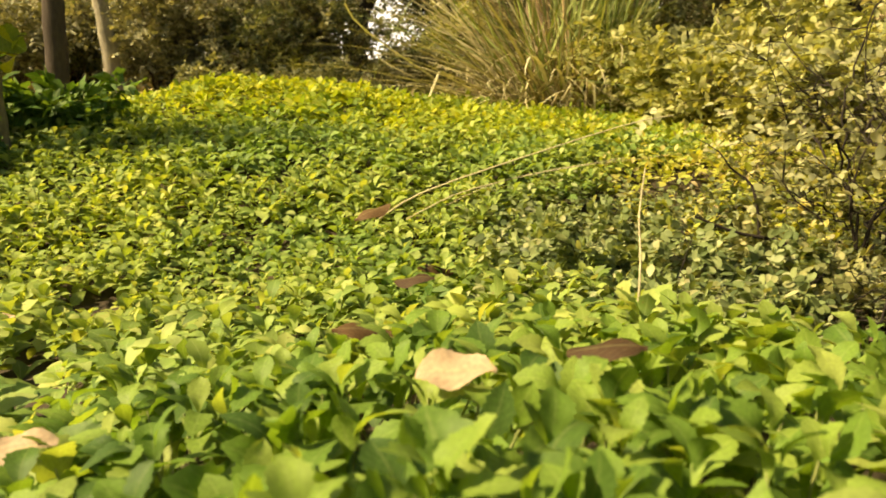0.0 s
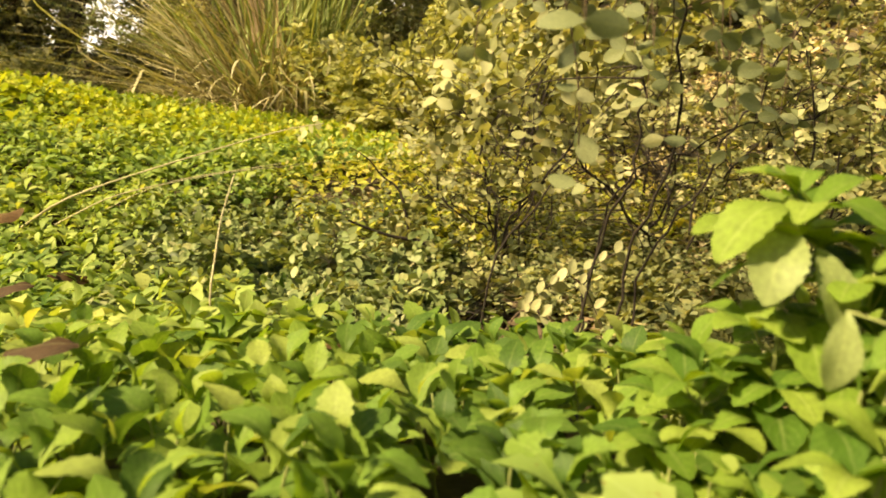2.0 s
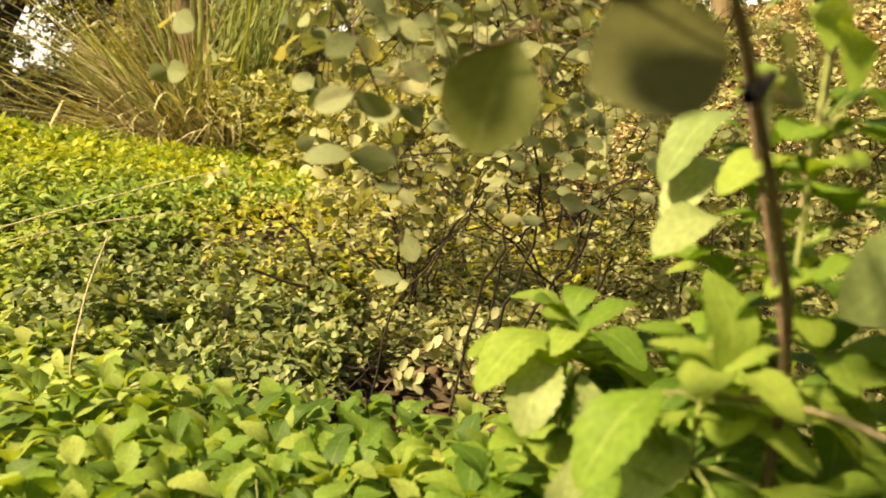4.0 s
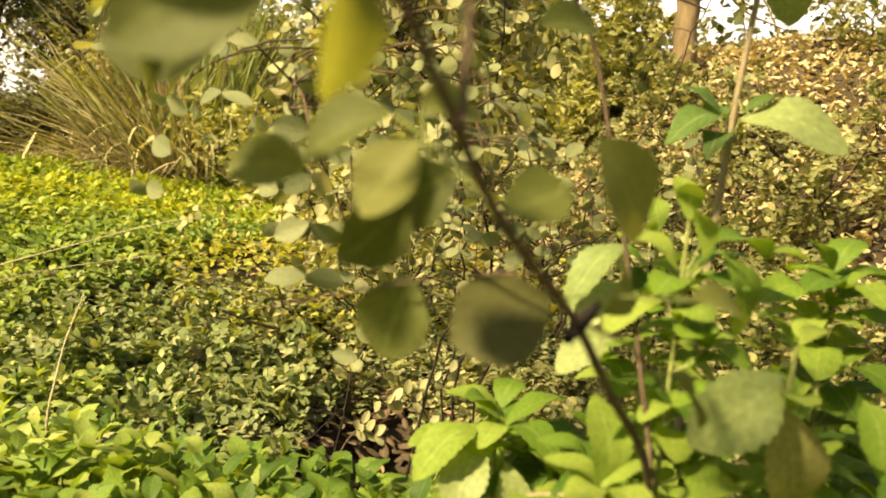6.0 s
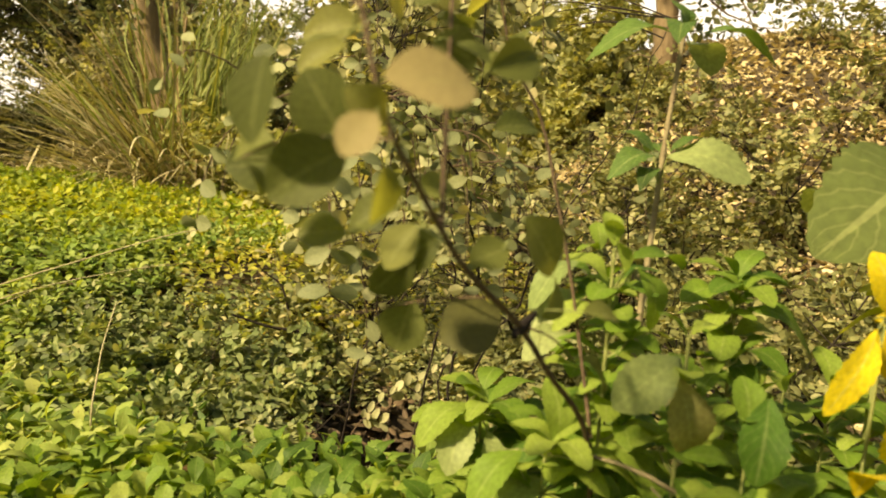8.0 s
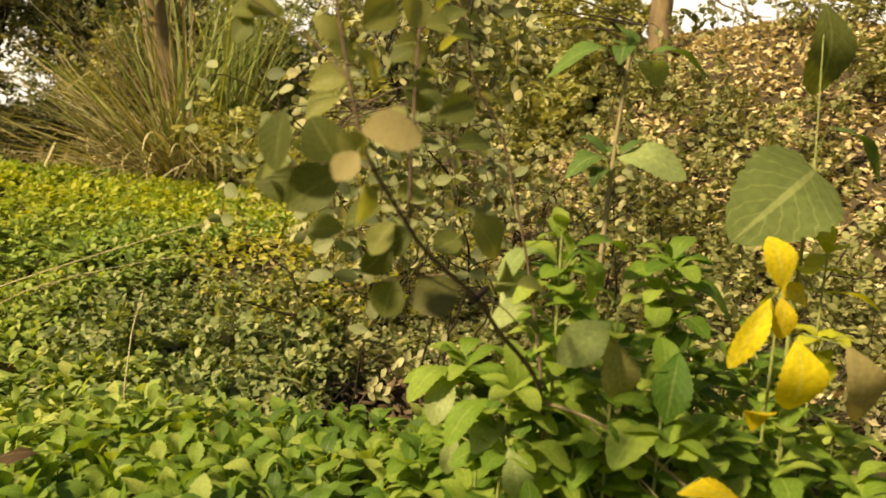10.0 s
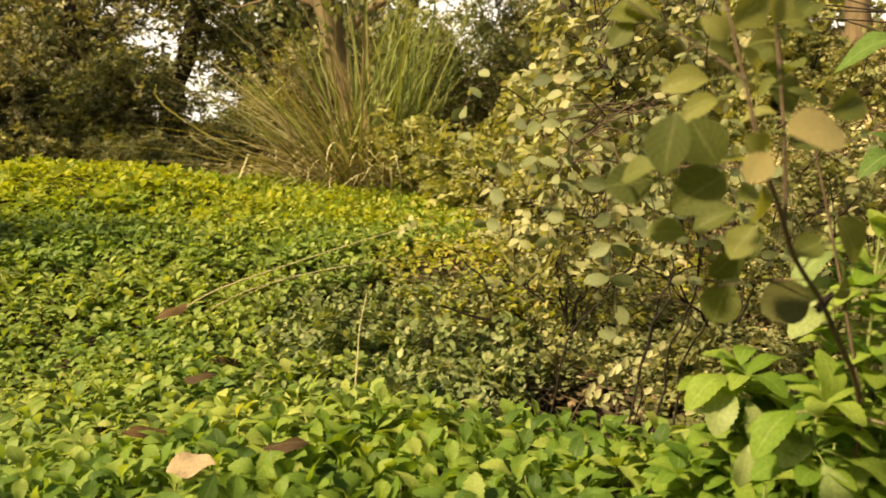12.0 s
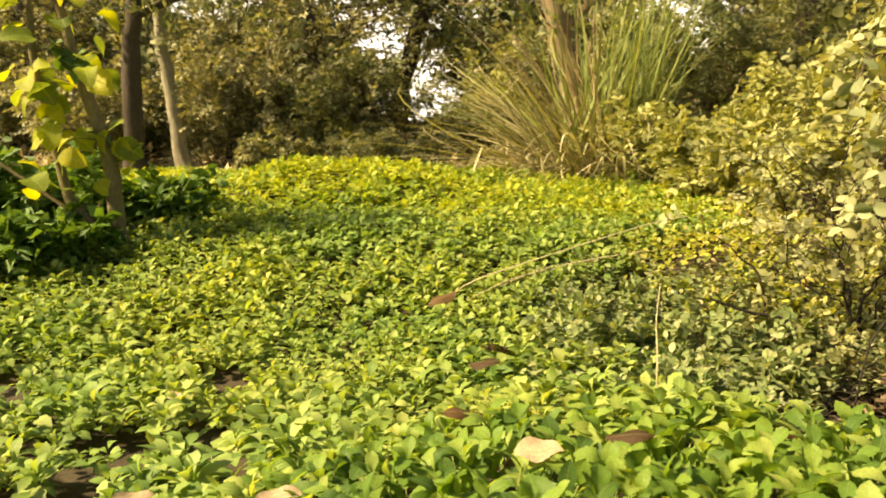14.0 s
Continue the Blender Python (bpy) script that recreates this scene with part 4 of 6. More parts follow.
def build_round_sapling():
    """A slender sapling with round dull leaves, close to the camera's way."""
    round_leaf = [leaf_mesh("leaf", M_round, leaf_shape(14, w, elliptic, fold=f, droop=d, cols=5, twist=t, seed=s)) for s, (w, f, d, t) in enumerate([(0.76, 0.34, 0.28, 0.35), (0.86, 0.26, 0.12, -0.3), (0.66, 0.45, 0.42, 0.3)])]
    base = np.array((1.0, 0.17, ground_height(1.0, 0.17)))
    tree = thing("round_leaved_sapling", "slender brown sapling with dull round green leaves", "sapling", tuple(base))
    main = np.array([(1.0, 0.17, base[2] - 0.03), (0.975, 0.14, 0.45), (0.935, 0.102, 0.566), (0.87, 0.05, 0.63), (0.813, 0.009, 0.671), (0.766, -0.016, 0.728), (0.716, -0.05, 0.760), (0.668, -0.085, 0.793), (0.632, -0.115, 0.833), (0.594, -0.14, 0.875), (0.583, -0.14, 0.90), (0.575, -0.13, 0.948), (0.571, -0.10, 1.003), (0.56, -0.07, 1.14)])
    second = np.array([(0.645, -0.104, 0.82), (0.654, -0.080, 0.897), (0.670, -0.040, 0.966), (0.687, 0.0, 1.022), (0.70, 0.03, 1.14)])
    third = np.array([(0.935, 0.102, 0.566), (0.94, 0.17, 0.72), (0.898, 0.20, 0.915), (0.849, 0.20, 0.975), (0.826, 0.20, 1.064), (0.80, 0.20, 1.16)])
    main, second, third = rounded(main, 48), rounded(second), rounded(third)
    left = np.array([(0.594, -0.14, 0.875), (0.565, -0.10, 0.875), (0.545, -0.05, 0.87), (0.53, 0.0, 0.855)])
    back = np.array([(0.716, -0.05, 0.76), (0.69, 0.0, 0.75), (0.675, 0.04, 0.735), (0.62, 0.10, 0.71)])
    high = np.array([(0.575, -0.13, 0.948), (0.56, -0.08, 0.98), (0.53, -0.06, 1.0), (0.50, -0.05, 1.02)])
    right = np.array([(0.766, -0.016, 0.728), (0.79, -0.03, 0.72), (0.81, -0.03, 0.70), (0.82, -0.03, 0.69)])
    wood = [part("stem", tube_mesh("stem", main - base, np.linspace(0.0036, 0.0013, len(main)), M_brownstem, 7), tree)]
    for line, r0, r1 in ((second, 0.0020, 0.0012), (third, 0.0022, 0.0012), (rounded(left, 14), 0.0011, 0.0006), (rounded(back, 14), 0.0011, 0.0006), (rounded(high, 14), 0.0011, 0.0006), (rounded(right, 14), 0.0011, 0.0006)):
        wood.append(part("branch", tube_mesh("branch", line - base, np.linspace(r0, r1, len(line)), M_brownstem, 6), tree))
    part("bud", tube_mesh("bud", np.array([(0.75, -0.03, 0.722), (0.766, -0.016, 0.727), (0.785, -0.004, 0.735)]) - base, [0.003, 0.0055, 0.0028], M_darktwig, 7), tree)
    lines = [main, second, third, left, back, high, right]
    g = np.random.default_rng(31)
    for bough, line, count, low in ((wood[1], second, 9, 0.25), (wood[2], third, 10, 0.55), (wood[3], left, 3, 0.3), (wood[5], high, 3, 0.3)):
        s = np.linspace(0, 1, len(line))
        for i in range(count):
            at = low + (1 - low) * i / (count - 1)
            spot = np.array([np.interp(at, s, line[:, c]) for c in range(3)])
            a = i * 2.4 + g.normal() * 0.3
            way = np.array([math.cos(a), math.sin(a) + 0.25, g.normal() * 0.35])
            put_leaf(bough, round_leaf[int(g.integers(3))], spot + unit(way) * 0.006 - base, way, (g.normal() * 0.5, -0.6 + g.normal() * 0.4, 0.8), float(g.uniform(0.026, 0.04)))
    dry = leaf_mesh("leaf", M_drying, leaf_shape(14, 0.82, elliptic, fold=0.12, droop=0.2, cols=5))
    dark = leaf_mesh("leaf", M_shaded_round, leaf_shape(14, 0.88, elliptic, fold=0.10, droop=0.15, cols=5))
    every = [(m, w, s, round_leaf[int(g.integers(3))], "") for m, w, s in LEAVES_LOW + LEAVES_MIDDLE + LEAVES_HIGH]
    every[0] = (*every[0][:3], dark, "dark brownish green leaf")
    every += [((0.590, -0.207, 0.908), (0.9, -0.1, 0.1), 0.052, dry, "tan drying leaf"), ((0.560, -0.180, 0.878), (-0.5, -0.1, -0.5), 0.03, dry, "tan drying leaf")]
    for middle, way, size, mesh, look_of in every:
        way = unit(np.array(way, float))
        root = np.array(middle) - way * size / 2
        put_leaf(wood[0], mesh, root - base, way, (-0.2 + g.normal() * 0.42, -0.75, 0.45 + g.normal() * 0.42), size, label=look_of)
        spots = np.concatenate([l[:, :] for l in lines])
        near = spots[np.argmin(np.linalg.norm(spots - root, axis=1))]
        if np.linalg.norm(near - root) > 0.006:
            part("leaf_stalk", tube_mesh("leaf_stalk", rounded(np.array([near, (near + root) / 2 + [0, 0, 0.003], root]), 6) - base, np.linspace(0.0009, 0.0007, 6), M_greenstem, 5), tree)


# ---------------------------------------------------------------- shrubs
OVAL = [leaf_shape(4, 0.66, oval, fold=0.12, droop=0.12), leaf_shape(4, 0.58, oval, fold=0.25, droop=0.25)]
OVAL_FINE = [leaf_shape(7, 0.72, oval, fold=0.15, droop=0.15), leaf_shape(7, 0.62, oval, fold=0.3, droop=0.25)]
PLAIN = [leaf_shape(2, 0.62, ovate, fold=0.25, droop=0.2), leaf_shape(2, 0.5, ovate, fold=0.1, droop=0.35)]


def sprays(heap, starts, ways, length, pairs, leaf, shapes, flat=0.6):
    """Short side twigs with two rows of leaves; twig wood is left to the branch meshes."""
    n = len(starts)
    ways = unit(ways)
    up = unit(np.array([0, 0, 1.0]) + rng.normal(size=(n, 3)) * (1 - flat))
    side = unit(np.cross(ways, up))
    up = np.cross(side, ways)
    long = length * rng.uniform(0.6, 1.3, n)
    for i in range(pairs):
        f = (i + 0.6) / pairs
        spot = starts + ways * (long * f)[:, None] - np.array([0, 0, 1.0]) * (long * f * f * 0.25)[:, None]
        for sgn in (-1, 1):
            keep = rng.random(n) < 0.85
            way = side * sgn + ways * 0.55 + rng.normal(size=(n, 3)) * 0.28
            heap.scatter(shapes[i % len(shapes)], frames(way, up + rng.normal(size=(n, 3)) * 0.35)[keep], spot[keep], (leaf * rng.uniform(0.7, 1.2, n))[keep])


def build_shrub(name, label, base, stems, reach, spread, leaf, sprigs, leaf_material_, wood, lean=(0, 0, 0), seed=0, pairs=5, spray=0.10, low=0.2, shapes=None, thick=0.008, rise=1.0, wobble=0.16):
    """Several crooked stems from one root, each with twigs; leafy sprays on the twigs."""
    g = np.random.default_rng(seed)
    z = ground_height(*base)
    bush = thing(name, label, "shrub", (base[0], base[1], z))
    leaves = Heap()
    joined, far_wood = name in ("woodland_understorey", "dry_thicket_bush"), Heap()
    starts, ways = [], []
    for k in range(stems):
        a = 6.283 * k / stems + g.normal() * 0.4
        way = np.array([math.cos(a) * spread, math.sin(a) * spread, rise]) + np.array(lean)
        length = reach * g.uniform(0.7, 1.15)
        line = wander((0.03 * math.cos(a), 0.03 * math.sin(a), -0.03), way, length, 12, wobble, lift=0.02, seed=seed * 50 + k)
        wood_heap = far_wood if joined else Heap()
        wood_heap.tube(line, np.linspace(thick, thick * 0.3, 13), 5)
        for i in range(int(10 * reach / 1.0) + 5):
            at = int(g.integers(3, 12))
            side = g.normal(size=3) * np.array([1, 1, 0.45])
            twig = wander(line[at], unit(side) + unit(line[at] - line[at - 1]) * 0.5, reach * g.uniform(0.15, 0.40), 6, 0.18, seed=seed * 5000 + k * 100 + i)
            wood_heap.tube(twig, np.linspace(thick * 0.35, thick * 0.12, 7), 4)
            for _ in range(max(1, int(sprigs))):
                f = g.uniform(0.15, 1)
                j = min(5, int(f * 6))
                p = twig[j] + (twig[j + 1] - twig[j]) * g.random()
                if name == "sprawling_shrub" and hollow(base[0] + p[0], base[1] + p[1]) < 2.2 and base[0] + p[0] < 1.60:
                    continue
                if p[2] > low or g.random() < 0.07:
                    starts.append(p)
                    ways.append(unit(twig[j + 1] - twig[j]) + g.normal(size=3) * 0.7)
        if not joined:
            part("branch", wood_heap.mesh("branch", wood), bush)
    if joined:
        tagged(part("branchwork", far_wood.mesh("branchwork", wood), bush), kind="stuff")
    sprays(leaves, np.array(starts), np.array(ways), spray, pairs, leaf, shapes or OVAL)
    tagged(part("foliage", leaves.mesh("foliage", leaf_material_), bush), kind="stuff")
    return bush


def build_hanging_shrub():
    """Dark crooked stems that lean over the herbs, with hanging two-rowed leaves."""
    g = np.random.default_rng(52)
    base = np.array((1.42, 1.50, ground_height(1.42, 1.50)))
    bush = thing("hanging_shrub", "dark-stemmed shrub with hanging sprays of round grey-green leaves", "shrub", tuple(base))
    leaves = [leaf_mesh("leaf", M_hanging, leaf_shape(8, w, oval, fold=f, droop=d, cols=5)) for w, f, d in ((0.64, 0.15, 0.15), (0.70, 0.25, 0.08), (0.58, 0.1, 0.28))]
    root = (1.42, 1.50, base[2] - 0.03)
    low_at = lambda x, y: (x, y, ground_height(x, y) - 0.03)  # noqa: E731
    stems = [
        (low_at(1.29, 1.34), (1.30, 1.30, 0.10), (1.31, 1.25, 0.29), (1.32, 1.17, 0.46), (1.28, 1.06, 0.62), (1.12, 0.92, 0.84), (0.95, 0.80, 0.97), (0.82, 0.72, 0.95), (0.74, 0.66, 0.85)),
        (low_at(1.24, 1.44), (1.28, 1.36, 0.28), (1.30, 1.27, 0.42), (1.28, 1.22, 0.55), (1.20, 1.12, 0.78), (1.25, 1.02, 1.05), (1.14, 0.92, 1.40)),
        (root, (1.47, 1.45, 0.22), (1.58, 1.38, 0.46), (1.62, 1.25, 0.70), (1.75, 1.18, 0.95), (1.80, 1.10, 1.25)),
        (low_at(1.24, 2.08), (1.31, 2.05, 0.12), (1.41, 1.98, 0.29), (1.46, 1.91, 0.39), (1.52, 1.86, 0.52), (1.42, 1.70, 0.78), (1.24, 1.55, 0.98), (1.08, 1.35, 1.15), (0.96, 1.2, 1.32)),
        (low_at(1.62, 2.05), (1.636, 2.0, 0.203), (1.651, 1.80, 0.437), (1.768, 1.70, 0.491), (1.95, 1.60, 0.60), (2.1, 1.5, 0.8)),
    ]
    for line, count, low in zip(stems, (44, 14, 8, 18, 4), (0.56, 0.60, 0.5, 0.62, 0.7)):
        pts = rounded(line, 30)
        pts[1:-1] += g.normal(size=(28, 3)) * 0.008
        stem = part("branch", tube_mesh("branch", pts - base, np.linspace(0.0040, 0.0014, 30), M_darktwig, 7, 0.10), bush)
        for i in range(count):
            at = min(29, int(30 * (low + (1 - low) * (i + g.random()) / count)))
            spot = pts[at]
            out = g.normal(size=3) * np.array([1, 1, 0.3])
            out = unit(out)
            side = g.uniform(0.03, 0.26)
            line2 = np.array([spot, spot + out * side * 0.6 + [0, 0, 0.02], spot + out * side + [0, 0, -0.01], spot + out * (side + 0.03) + [0, 0, -0.07], spot + out * (side + 0.04) + [0, 0, -g.uniform(0.12, 0.22)]])
            frond = part("spray", tube_mesh("spray", rounded(line2, 10) - base, np.linspace(0.0018, 0.0008, 10), M_brownstem, 5), bush)
            for k in range(4):
                f = 0.5 + 0.5 * k / 3
                p = np.array([np.interp(f, np.linspace(0, 1, 5), line2[:, c]) for c in range(3)])
                across = np.array([-out[1], out[0], 0.0])
                for sgn in (-1, 1):
                    way = across * sgn + np.array([0, 0, -0.25]) + g.normal(size=3) * 0.25
                    put_leaf(frond, leaves[int(g.integers(3))], p - base, way, out + g.normal(size=3) * 0.65 + [0, -0.1, 0.5], float(g.uniform(0.026, 0.042)))
    for k, (way, long) in enumerate((((0.7, -0.3, 0.8), 0.9), ((-1.0, 0.3, 0.35), 0.8))):
        bare = Heap()
        line = wander((0, 0, -0.03), way, long, 9, 0.42, lift=0.0, seed=900 + k)
        bare.tube(line, np.linspace(0.006, 0.002, 10), 6)
        for i in range(5):
            at = 3 + i
            bare.tube(wander(line[at], unit(line[at] - line[at - 1]) + g.normal(size=3) * 0.9, g.uniform(0.12, 0.3), 5, 0.25, seed=950 + 10 * k + i), np.linspace(0.0024, 0.0009, 6), 5)
        part("branch", bare.mesh("branch", M_darktwig), bush)
    body, twigs = Heap(), Heap()
    wood_points = np.concatenate([rounded(line, 60)[24:] for line in stems])
    n = 0
    starts, ways = [], []
    while n < 460:
        p = g.uniform(-1, 1, 3)
        if p @ p > 1 or (p[2] < -0.15 and g.random() < 0.6):
            continue
        p = np.array((1.38, 1.72, 1.16)) + p * np.array((0.36, 0.36, 0.50)) if n % 9 < 7 else np.array((1.15, 1.50, 0.86)) + p * np.array((0.30, 0.28, 0.38))
        gap = noise.noise((p[0] * 5, p[1] * 5, p[2] * 5))
        if gap < -0.05:
            continue
        n += 1
        starts.append(p - base)
        ways.append(g.normal(size=3) * np.array([0.8, 0.8, 0.35]) + [0, 0, -0.7])
        if n % 4 == 0:
            near = wood_points[np.argmin(np.linalg.norm(wood_points - p - [0, 0, 0.1], axis=1))]
            twigs.tube(rounded(np.array([near, (near + p) / 2 + g.normal(size=3) * 0.02 + [0, 0, 0.03], p]), 8) - base, np.linspace(0.0022, 0.0010, 8), 4)
    sprays(body, np.array(starts), np.array(ways), 0.11, 4, 0.037, OVAL_FINE, flat=0.3)
    tagged(part("foliage", body.mesh("foliage", M_paleoval), bush), kind="stuff")
    tagged(part("twiggery", twigs.mesh("twiggery", M_darktwig), bush), kind="stuff")


def build_pale_twig():
    """A low twig with pale paired leaves before the dark hollow."""
    g = np.random.default_rng(14)
    base = np.array((1.02, 1.34, ground_height(1.02, 1.34)))
    twig = thing("pale_leaved_twig", "thin twig with pale oval leaves before the dark hollow", "twig", tuple(base))
    leaves = [leaf_mesh("leaf", M_palesprig, leaf_shape(8, w, oval, fold=f, droop=d, cols=5)) for w, f, d in ((0.60, 0.15, 0.15), (0.52, 0.30, 0.1))]
    main = rounded([(1.02, 1.34, base[2] - 0.02), (1.05, 1.34, 0.08), (1.15, 1.36, 0.17), (1.25, 1.36, 0.21), (1.39, 1.38, 0.27)], 26)
    for name, line, count, low in (("stem", main, 9, 0.42), ("branch", rounded([main[17], (1.26, 1.36, 0.18), (1.29, 1.36, 0.13), (1.31, 1.35, 0.08)], 12), 4, 0.3), ("branch", rounded([main[9], (1.09, 1.33, 0.13), (1.13, 1.31, 0.12)], 10), 4, 0.4)):
        wood = part(name, tube_mesh(name, line - base, np.linspace(0.0022, 0.0010, len(line)), M_brownstem, 5), twig)
        for i in range(count):
            at = int((len(line) - 1) * (low + (1 - low) * i / (count - 1)))
            ahead = unit(line[min(at + 1, len(line) - 1)] - line[max(at - 1, 0)])
            for sgn in (-1, 1):
                way = ahead * 0.5 + np.array([-0.2, -0.2, 0.75]) * sgn + g.normal(size=3) * 0.25
                put_leaf(wood, leaves[(i + sgn) % 2], line[at] - base, way, (-0.45 + g.normal() * 0.3, -0.8, 0.5), float(g.uniform(0.028, 0.042)))


def build_shrubs():
    grey = "twiggy grey-green shrub with small oval leaves"
    build_shrub("oval_leaved_shrub", "dark-stemmed shrub, bare below and leafy above", (1.80, 3.05), 5, 1.4, 0.80, 0.038, 3, M_paleoval, M_darktwig, seed=1, pairs=4, spray=0.12, low=0.30, thick=0.0052, wobble=0.32)
    build_shrub("oval_leaved_shrub", grey, (2.10, 3.9), 6, 1.2, 0.6, 0.036, 2, M_paleoval, M_darktwig, seed=2, low=0.6)
    build_shrub("oval_leaved_shrub", grey, (2.85, 3.6), 6, 1.2, 0.7, 0.038, 2, M_paleoval, M_darktwig, seed=3, low=0.45)
    build_shrub("oval_leaved_shrub", grey, (2.35, 1.55), 7, 1.0, 1.0, 0.028, 7, M_small, M_darktwig, seed=4, low=0.05)
    build_shrub("oval_leaved_shrub", grey, (3.3, 2.5), 7, 1.1, 1.0, 0.030, 7, M_small, M_darktwig, seed=5, low=0.05)
    build_shrub("oval_leaved_shrub", grey, (2.2, 0.75), 6, 0.7, 1.2, 0.026, 6, M_small, M_darktwig, seed=6, low=0.03)
    build_shrub("oval_leaved_shrub", grey, (2.5, 2.9), 6, 1.35, 0.8, 0.038, 3, M_paleoval, M_darktwig, seed=7, low=0.6, wobble=0.28)
    # the yellow sapling leaf colour stands for sunlight on these weeds
    for k, (x, y, r) in enumerate(((1.75, 6.5, 0.22), (1.95, 6.75, 0.25), (2.1, 6.4, 0.22), (1.85, 6.2, 0.2))):
        build_shrub("broad_leaved_bush", "low weed beside the grass, leaves coloured yellow for sunlight", (x, y), 6, r, 0.8, 0.06, 3, M_sapling, M_greenstem, seed=110 + k, low=-0.1, shapes=PLAIN, pairs=3, spray=0.07, thick=0.003)
    for k, (x, y) in enumerate(((0.55, 2.5), (0.68, 3.05), (1.0, 2.1), (0.72, 2.55), (1.2, 2.6), (1.05, 2.62), (0.62, 2.0), (1.55, 2.66), (2.15, 1.75), (1.15, 2.35), (0.85, 2.35), (2.1, 2.15), (2.05, 1.42), (1.98, 2.45), (2.2, 1.9))):
        build_shrub("sprawling_shrub", "low sprawling twigs with small grey-green leaves over the ground", (x, y), 7, 0.42, 1.6, 0.040, 5, (M_lowoval, M_small)[x > 1.1], M_darktwig, seed=20 + k, low=-0.1, rise=0.45, thick=0.004, spray=0.08)
    for k, (x, y) in enumerate(((3.0, 1.5), (3.7, 2.2), (4.2, 3.2), (3.5, 3.4), (4.6, 2.2), (4.4, 4.4), (3.2, 4.4), (5.4, 3.6))):
        build_shrub("bank_shrub", "thin small-leaved shrub on the leaf-strewn bank", (x, y), 6, 0.75, 1.0, 0.036, 4, M_small, M_darktwig, seed=80 + k, low=0.02, thick=0.006, spray=0.11)
    for k, (x, y, r) in enumerate(((4.3, 5.4, 1.0), (5.3, 6.7, 1.2), (6.6, 3.0, 0.8), (4.5, 6.4, 1.1))):
        build_shrub("bank_shrub", "pale twiggy shrub along the top of the bank", (x, y), 8, r, 0.6, 0.06, 5, (M_small, M_olive)[k % 2], M_darktwig, seed=130 + k, low=0.05, thick=0.008, spray=0.16)
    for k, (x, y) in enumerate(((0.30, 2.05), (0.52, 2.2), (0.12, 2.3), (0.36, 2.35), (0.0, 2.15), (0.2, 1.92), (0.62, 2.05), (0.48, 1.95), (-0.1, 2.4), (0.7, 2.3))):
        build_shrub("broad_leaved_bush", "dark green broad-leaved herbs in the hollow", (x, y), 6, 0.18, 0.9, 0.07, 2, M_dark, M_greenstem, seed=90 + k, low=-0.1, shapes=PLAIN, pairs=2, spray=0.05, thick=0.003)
    weedy = "sunlit olive weed bush beside the tall grass"
    for k, (x, y, r) in enumerate(((1.75, 5.9, 0.9), (2.3, 5.5, 1.1), (1.75, 7.0, 1.0), (2.9, 6.2, 1.3), (2.45, 4.8, 0.9), (3.6, 5.4, 1.2))):
        build_shrub("olive_weed_bush", weedy, (x, y), 8, r, 0.6, 0.078, 6, M_olive, M_brownstem, seed=40 + k, low=0.03, shapes=PLAIN, pairs=4, spray=0.16, thick=0.006)
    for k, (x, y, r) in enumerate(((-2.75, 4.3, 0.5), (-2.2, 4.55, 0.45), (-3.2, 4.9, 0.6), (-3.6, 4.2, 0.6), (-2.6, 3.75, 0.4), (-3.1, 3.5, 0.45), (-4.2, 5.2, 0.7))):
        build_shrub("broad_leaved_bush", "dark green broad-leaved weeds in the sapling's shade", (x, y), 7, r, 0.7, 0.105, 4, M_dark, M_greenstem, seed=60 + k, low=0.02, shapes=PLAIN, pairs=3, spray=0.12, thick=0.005)


